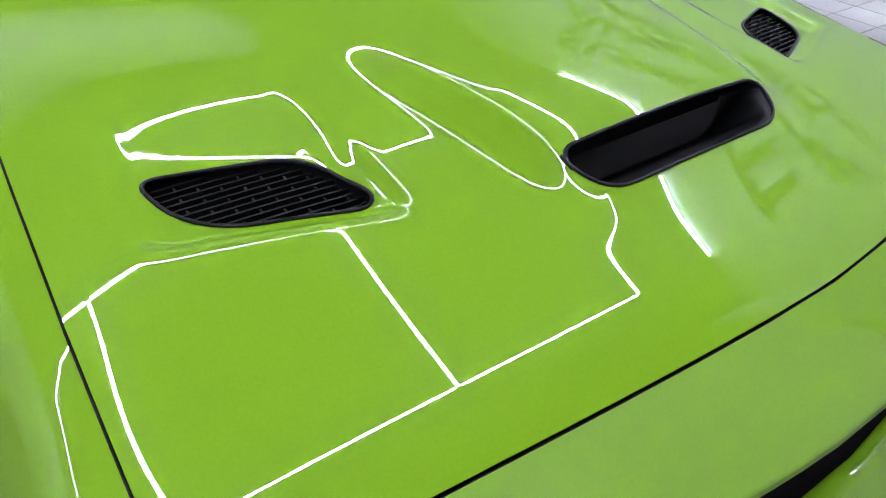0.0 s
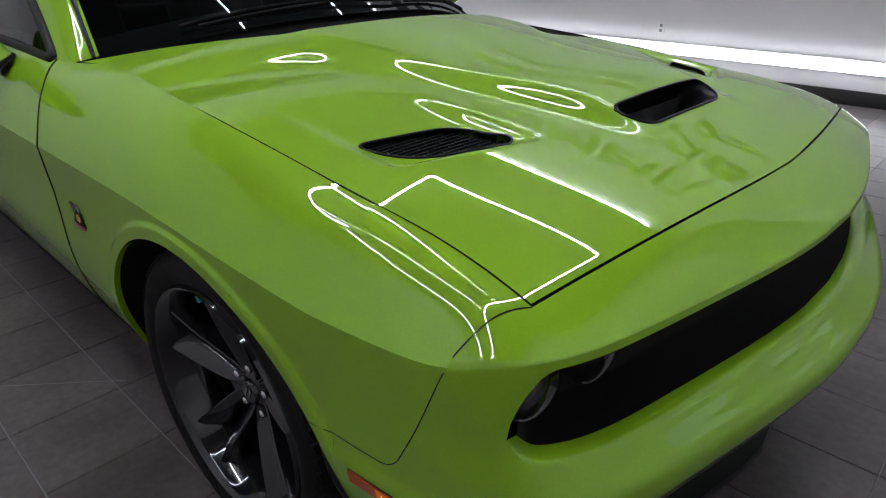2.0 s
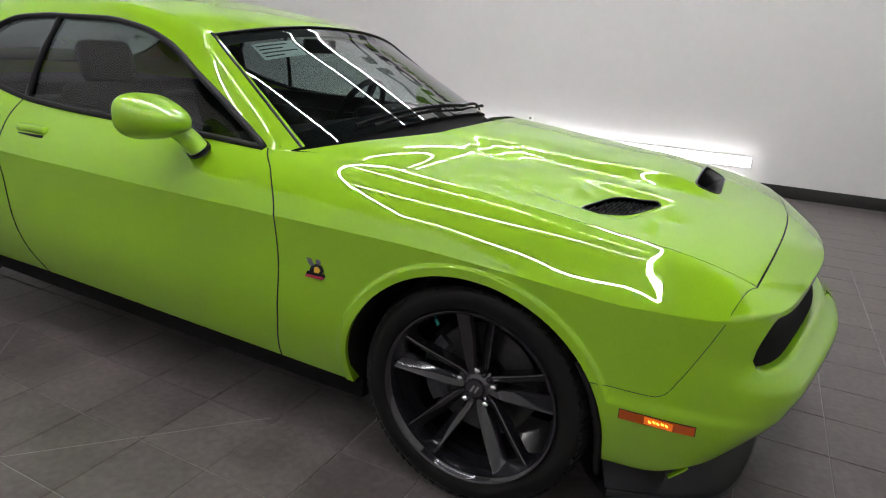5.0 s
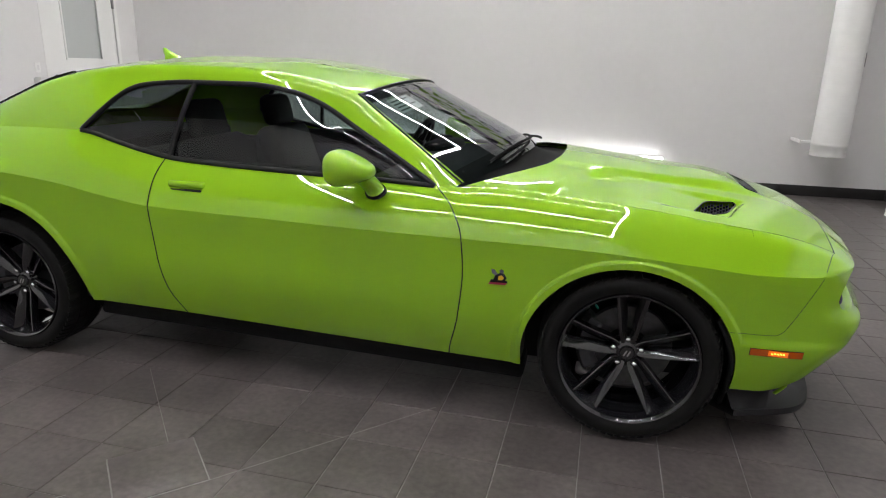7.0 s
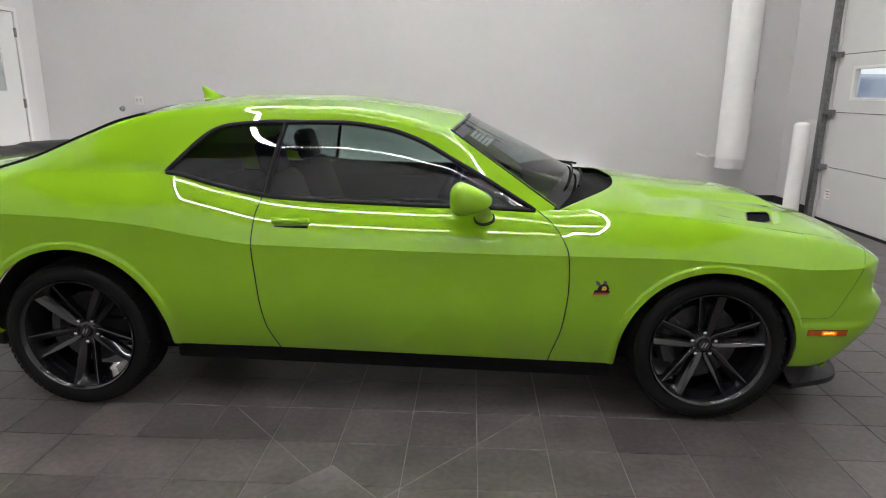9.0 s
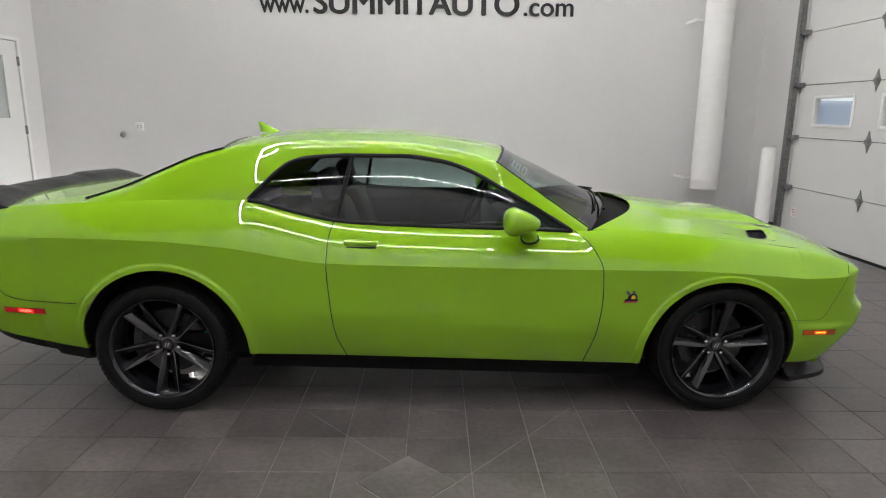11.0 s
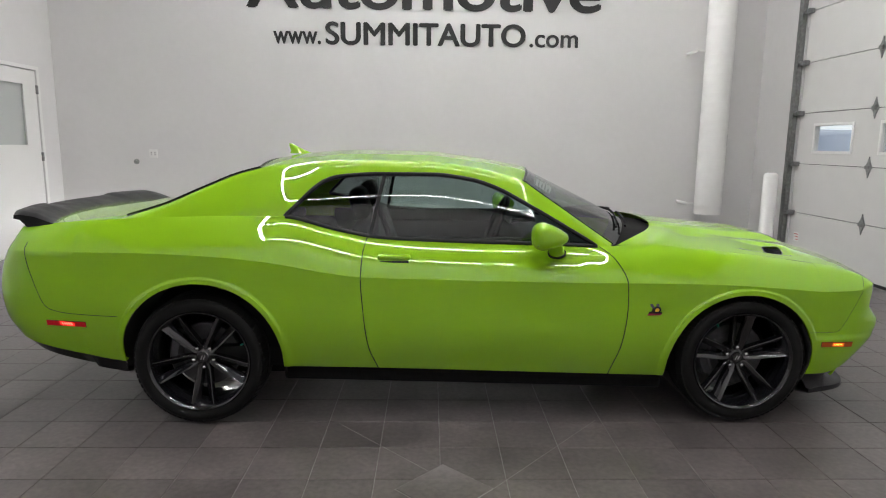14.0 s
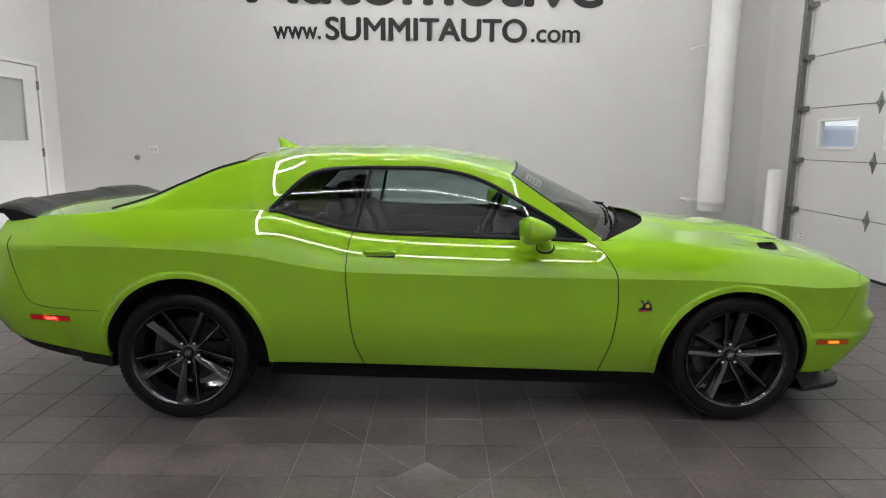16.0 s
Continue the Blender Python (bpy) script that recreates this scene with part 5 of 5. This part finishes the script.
def wheel_meshes():
    out = {}
    h = W_T / 2
    bm = bmesh.new()
    prof = [(0.268, -h + 0.020), (0.285, -h + 0.006), (0.315, -h), (0.332, -h + 0.010), (0.345, -h + 0.026), (0.353, -h + 0.05), (0.3555, -h + 0.09), (0.356, 0.0),
            (0.3555, h - 0.09), (0.353, h - 0.05), (0.345, h - 0.026), (0.332, h - 0.010), (0.315, h), (0.285, h - 0.006), (0.268, h - 0.020)]
    lathe(bm, prof, 120)
    out["carcass"] = from_bm("carcass", bm, RUBBER, True, 60)
    bm = bmesh.new()
    nblk = 72
    for k in range(nblk):
        a = 2 * math.pi * k / nblk
        for y0, y1, tilt in ((-h + 0.012, -h + 0.062, 0.25), (h - 0.062, h - 0.012, -0.25)):
            m = Matrix.Rotation(a, 4, "Y") @ Matrix.Translation((0.3440, (y0 + y1) / 2, 0)) @ Matrix.Rotation(tilt, 4, "X") @ Matrix.Rotation(-0.28 if y0 < 0 else 0.28, 4, "Z")
            box(bm, -0.006, 0.006, -(y1 - y0) / 2, (y1 - y0) / 2, -0.0122, 0.0122, m=m)
    for y in (-0.045, 0.0, 0.045):
        for k in range(60):
            a = 2 * math.pi * k / 60
            box(bm, 0.350, 0.357, y - 0.017, y + 0.017, -0.016, 0.016, m=Matrix.Rotation(a, 4, "Y"))
    out["tread"] = from_bm("tread", bm, RUBBER)
    # rim barrel and outer lip
    bm = bmesh.new()
    lathe(bm, [(0.276, -h + 0.013), (0.271, -h + 0.003), (0.263, -h + 0.007), (0.256, -h + 0.030), (0.240, -h + 0.07), (0.232, 0.02), (0.240, h - 0.02), (0.272, h - 0.016)], 96)
    out["rim_barrel"] = from_bm("rim_barrel", bm, RIM, True, 50)
    # five V-shaped pairs of twisted blades
    bm = bmesh.new()
    inner_edge = spline((0.0, 0.002), (0.10, 0.006), (0.25, 0.020), (0.40, 0.036), (0.62, 0.060), (0.85, 0.085), (1.0, 0.100))
    outer_edge = spline((0.0, 0.029), (0.12, 0.033), (0.25, 0.046), (0.40, 0.066), (0.62, 0.092), (0.85, 0.118), (1.0, 0.139))
    for k in range(5):
        a0 = 2 * math.pi * k / 5 - math.pi / 2
        er, et = Vector((math.cos(a0), 0, math.sin(a0))), Vector((-math.sin(a0), 0, math.cos(a0)))
        for sgn in (-1, 1):
            rows = []
            for i in range(15):
                t = i / 14
                y = -0.046 - 0.058 * t ** 1.4 - 0.010 * math.sin(math.pi * t)
                li, lo = inner_edge(t), outer_edge(t)
                ai, ao = 0.044 + 0.202 * t, 0.030 + 0.196 * t
                drop = 0.010 + 0.026 * t
                dep = 0.046 - 0.008 * t

                def at(f, dy):
                    return er * (ai + (ao - ai) * f) + et * (sgn * (li + (lo - li) * f)) + Vector((0, y + dy, 0))
                rows.append([at(-0.06, dep), at(-0.05, 0.010), at(0.0, 0.002), at(0.10, 0.0), at(0.45, drop * 0.30), at(0.90, drop), at(1.0, drop + 0.005), at(1.02, dep + 0.012)])
            vs = [[bm.verts.new(p) for p in rw] for rw in rows]
            for i in range(14):
                for q in range(8):
                    bm.faces.new((vs[i][q], vs[i][(q + 1) % 8], vs[i + 1][(q + 1) % 8], vs[i + 1][q]))
            bm.faces.new(vs[0])
            bm.faces.new(vs[-1])
    out["spokes"] = from_bm("spokes", bm, RIM, True, 26)
    bm = bmesh.new()
    lathe(bm, [(0.0, -0.058), (0.026, -0.058), (0.029, -0.054), (0.031, -0.048), (0.048, -0.040), (0.066, -0.027), (0.073, 0.0), (0.0, 0.0)], 40)
    out["hub"] = from_bm("hub", bm, RIM, True, 40)
    bm = bmesh.new()
    for dx in (-0.007, 0.007):
        m = Matrix.Translation((dx, -0.0585, 0)) @ Matrix.Rotation(radians(25), 4, "Y")
        box(bm, -0.0032, 0.0032, -0.0012, 0.0, -0.013, 0.013, m=m)
    out["cap_mark"] = from_bm("cap_mark", bm, CHROME)
    bm = bmesh.new()
    lathe(bm, [(0.0, -0.020), (0.006, -0.0195), (0.010, -0.016), (0.0105, 0.0)], 6)
    out["lug_nut"] = from_bm("lug_nut", bm, CHROME, True, 40)
    bm = bmesh.new()
    lathe(bm, [(0.085, 0.012), (0.175, 0.010), (0.178, 0.014), (0.178, 0.036), (0.085, 0.036)], 64)
    out["brake_disc"] = from_bm("brake_disc", bm, STEEL, True, 40)
    bm = bmesh.new()
    secs = []
    for i in range(11):
        a = radians(140 + i * 7.5)
        g = 0.75 + 0.25 * math.sin(math.pi * i / 10)
        secs.append([bm.verts.new((r * math.cos(a), yy, r * math.sin(a))) for r, yy in ((0.132, 0.0), (0.150, -0.016 * g), (0.19, -0.014 * g), (0.205, 0.01), (0.205, 0.06), (0.132, 0.06))])
    for i in range(10):
        for q in range(6):
            bm.faces.new((secs[i][q], secs[i][(q + 1) % 6], secs[i + 1][(q + 1) % 6], secs[i + 1][q]))
    bm.faces.new(secs[0])
    bm.faces.new(secs[-1])
    out["brake_caliper"] = from_bm("brake_caliper", bm, CALIPER, True)
    return out


WM = wheel_meshes()
VALVE = M("valve_cap_green", (0.02, 0.30, 0.22), 0.4)


def wheel(x, y, side, turn, steer, label):
    base = Matrix.Translation((x, y, Z_HUB)) @ Matrix.Rotation(radians(steer), 4, "Z") @ (Matrix.Rotation(math.pi, 4, "Z") if side < 0 else Matrix())
    wh = part("wheel", None, CAR, label, base)
    spin = Matrix.Rotation(radians(turn), 4, "Y")
    ty = part("tyre", WM["carcass"], wh, "black low-profile tyre")
    part("tread", WM["tread"], ty)
    rim = part("rim", WM["rim_barrel"], wh, "gloss black alloy rim")
    part("spokes", WM["spokes"], rim, "", spin)
    part("hub", WM["hub"], rim)
    part("cap_mark", WM["cap_mark"], rim, "two bright slanted bars")
    for k in range(5):
        a = radians(turn) + 2 * math.pi * k / 5
        part("lug_nut", WM["lug_nut"], rim, "", Matrix.Translation((0.057 * math.sin(a + math.pi / 5 * 0), -0.036, 0.057 * math.cos(a))))
    part("brake_disc", WM["brake_disc"], wh)
    part("brake_caliper", WM["brake_caliper"], wh)
    part("valve_cap", boxmesh("valve_cap", VALVE, 0.222, 0.242, -0.075, -0.066, -0.004, 0.004, bevel=0.002), wh, "green valve cap",
         Matrix.Rotation(radians(-125 if x > 1 else -20), 4, "Y"))
    return wh


for s in (-1, 1):
    y = 0.775 * s
    wheel(WB, y, -s, 0, 0.0, "black five-spoke alloy wheel")
    wheel(0.0, y, -s, 36, 0.0, "black five-spoke alloy wheel")
    for xc, zc, r in (ARCH_F, ARCH_R):
        bm = bmesh.new()
        rr = r + 0.004
        fore, aft = (0.17, 0.245) if xc > 1 else (0.27, 0.30)
        line = [(xc + rr, fore), (xc + rr, (fore + zc) / 2)] + [(xc + rr * math.cos(math.pi * k / 28), zc + rr * math.sin(math.pi * k / 28)) for k in range(29)]
        line += [(xc - rr, (aft + zc) / 2), (xc - rr, aft)]
        ra = [[bm.verts.new((x, s * yy, z)) for yy in (0.55, 0.80, min(flank_w(x, z), flank_w(x, 0.5)) - 0.014)] for x, z in line]
        for k in range(len(ra) - 1):
            for q in (0, 1):
                bm.faces.new((ra[k][q], ra[k + 1][q], ra[k + 1][q + 1], ra[k][q + 1]))
        bm.faces.new([rw[0] for rw in ra])
        part("wheel_liner", from_bm("wheel_liner", bm, GAP, True), CAR, "black wheel-arch liner")

# ---- interior
def seat(x, y, rear=False):
    st = part("seat", None, CAR, "black upholstered seat seen through the glass")
    bm = bmesh.new()
    box(bm, x - 0.25, x + 0.27, y - 0.25, y + 0.25, 0.42, 0.60, 0.06, 3)
    part("cushion", from_bm("cushion", bm, INTERIOR, True, 60), st)
    bm = bmesh.new()
    box(bm, -0.07, 0.07, -0.25, 0.25, 0.0, 0.60, 0.06, 3, m=Matrix.Translation((x - 0.24, y, 0.52)) @ Matrix.Rotation(radians(-20), 4, "Y"))
    part("backrest", from_bm("backrest", bm, INTERIOR, True, 60), st)
    bm = bmesh.new()
    box(bm, -0.05, 0.05, -0.13, 0.13, 0.0, 0.19, 0.045, 3, m=Matrix.Translation((x - 0.44, y, 1.08)) @ Matrix.Rotation(radians(-14), 4, "Y"))
    part("headrest", from_bm("headrest", bm, INTERIOR, True, 60), st)


seat(1.28, -0.37), seat(1.28, 0.37)
bm = bmesh.new()
box(bm, 0.25, 0.55, -0.6, 0.6, 0.5, 0.98, 0.06, 3)
part("rear_bench", from_bm("rear_bench", bm, INTERIOR, True, 60), CAR, "black rear seat bench")
bm = bmesh.new()
box(bm, 1.78, 2.20, -0.74, 0.74, 0.72, 0.99, 0.07, 3)
box(bm, 1.80, 1.98, 0.20, 0.56, 0.95, 1.035, 0.03, 3)
part("dashboard", from_bm("dashboard", bm, INTERIOR, True, 60), CAR, "black dashboard under the windscreen")
bm = bmesh.new()
box(bm, 0.0, 2.15, -0.80, 0.80, 0.30, 0.42, 0.02)
box(bm, -0.35, 0.30, -0.68, 0.68, 0.95, 1.04, 0.02)
part("cabin_floor", from_bm("cabin_floor", bm, INTERIOR, True), CAR, "black carpet and parcel shelf")
for s in (1, -1):
    bm = bmesh.new()
    box(bm, 0.2, 2.15, min(s * 0.76, s * 0.80), max(s * 0.76, s * 0.80), 0.40, 0.96, 0.015)
    box(bm, 0.5, 1.85, min(s * 0.745, s * 0.79), max(s * 0.745, s * 0.79), 0.93, 1.025, 0.015)
    part("door_card", from_bm("door_card", bm, INTERIOR, True), CAR, "black inner door trim")
bm = bmesh.new()
rr = lathe(bm, [(0.185 + 0.016 * math.cos(2 * math.pi * k / 10), 0.016 * math.sin(2 * math.pi * k / 10)) for k in range(10)], 40, "Z", closed=True)
box(bm, -0.18, 0.18, -0.02, 0.02, -0.02, 0.0)
box(bm, -0.06, 0.06, -0.05, 0.05, -0.03, 0.005, 0.01)
part("steering_wheel", from_bm("steering_wheel", bm, INTERIOR, True, 50), CAR, "black steering wheel", Matrix.Translation((1.72, 0.37, 0.98)) @ Matrix.Rotation(radians(-65), 4, "Y"))
bm = bmesh.new()
box(bm, 1.74, 1.76, -0.11, 0.11, 1.27, 1.33, 0.008)
part("inner_mirror", from_bm("inner_mirror", bm, INTERIOR, True), CAR, "black inside mirror")
cols_ = [[top_pt(x, -0.97 + 1.94 * j / 20, -0.03) for j in range(21)] for x in np.linspace(0.32, 1.73, 20)]
part("headliner", panel_mesh("headliner", cols_, (), HEADLINER), CAR, "grey cloth headliner")

# ---------------------------------------------------------------- floor tiles
PITCH = 0.303
TX, TY = 0.678, -1.190
ROT = Matrix.Rotation(radians(-0.6), 4, "Z")
FLOOR = bpy.data.objects["floor"]


def tile_mesh():
    bm = bmesh.new()
    h = PITCH / 2 - 0.0017
    box(bm, -h, h, -h, h, -0.008, 0.0)
    top = [e for e in bm.edges if all(v.co.z > -0.001 for v in e.verts)]
    bmesh.ops.bevel(bm, geom=top, offset=0.0015, segments=1, affect="EDGES")
    return from_bm("tile", bm, TILE)


tile_data = tile_mesh()
near, far = [], []
for i in range(-20, 24):
    for j in range(-30, 26):
        p = ROT @ Vector(((i + 0.5) * PITCH, (j + 0.5) * PITCH, 0)) + Vector((TX, TY, 0))
        if not (X_LEFT - 0.1 < p.x < X_RIGHT + 0.1 and Y_FRONT - 0.1 < p.y < Y_BACK + 0.1):
            continue
        (near if -1.3 < p.x < 4.6 and -2.75 < p.y < -0.85 else far).append(p)
near.sort(key=lambda p: abs(p.y + 1.7) + 0.2 * abs(p.x - 1.6))
far += near[290:]
rng = random.Random(4)
for p in near[:290]:
    part("tile", tile_data, FLOOR, "", Matrix.Translation(p) @ ROT)
verts, faces = [], []
h = PITCH / 2 - 0.0017
for p in far:
    n = len(verts)
    d = rng.uniform(-0.0004, 0.0004)
    for z, k in ((-0.006, h), (-0.0015, h), (d, h - 0.0015)):
        verts += [p + ROT.to_3x3() @ Vector((a * k, b * k, z)) for a, b in ((-1, -1), (1, -1), (1, 1), (-1, 1))]
    for r in (0, 4):
        for q in range(4):
            faces.append((n + r + q, n + r + (q + 1) % 4, n + r + 4 + (q + 1) % 4, n + r + 4 + q))
    faces.append((n + 8, n + 9, n + 10, n + 11))
ft = part("tile_field", mesh_of("tile_field", verts, faces, TILE, False), FLOOR, "grey-brown slate floor tiles")
ft["kind"] = "stuff"
# drain tile set on the diagonal, and the slanting cuts that run to it
dr = thing("drain_cover", "square slate drain cover set diagonally in the floor", "drain", m=Matrix.Translation((1.295, -1.585, 0.0035)) @ Matrix.Rotation(radians(45), 4, "Z"))
part("cover_plate", boxmesh("cover_plate", TILE, -0.152, 0.152, -0.152, 0.152, -0.006, 0.001, bevel=0.0015), dr)
part("cover_gap", boxmesh("cover_gap", GROUT, -0.157, 0.157, -0.157, 0.157, -0.004, -0.0025), dr)
GRL = vary(M("grout_line", (0.27, 0.26, 0.252), 0.8), 9, 0.8, 1.15)
for a, b in (((1.222, -1.423), (0.735, -0.905)), ((1.497, -1.605), (2.17, -0.873)), ((1.09, -1.79), (0.62, -2.28)), ((1.40, -1.79), (1.98, -2.38))):
    a, b = Vector((*a, 0)), Vector((*b, 0))
    d = b - a
    m = Matrix.Translation((a + b) / 2) @ Matrix.Rotation(math.atan2(d.y, d.x), 4, "Z")
    part("grout_line", boxmesh("grout_line", GRL, -d.length / 2, d.length / 2, -0.0014, 0.0014, -0.002, 0.0006), FLOOR, "", m)
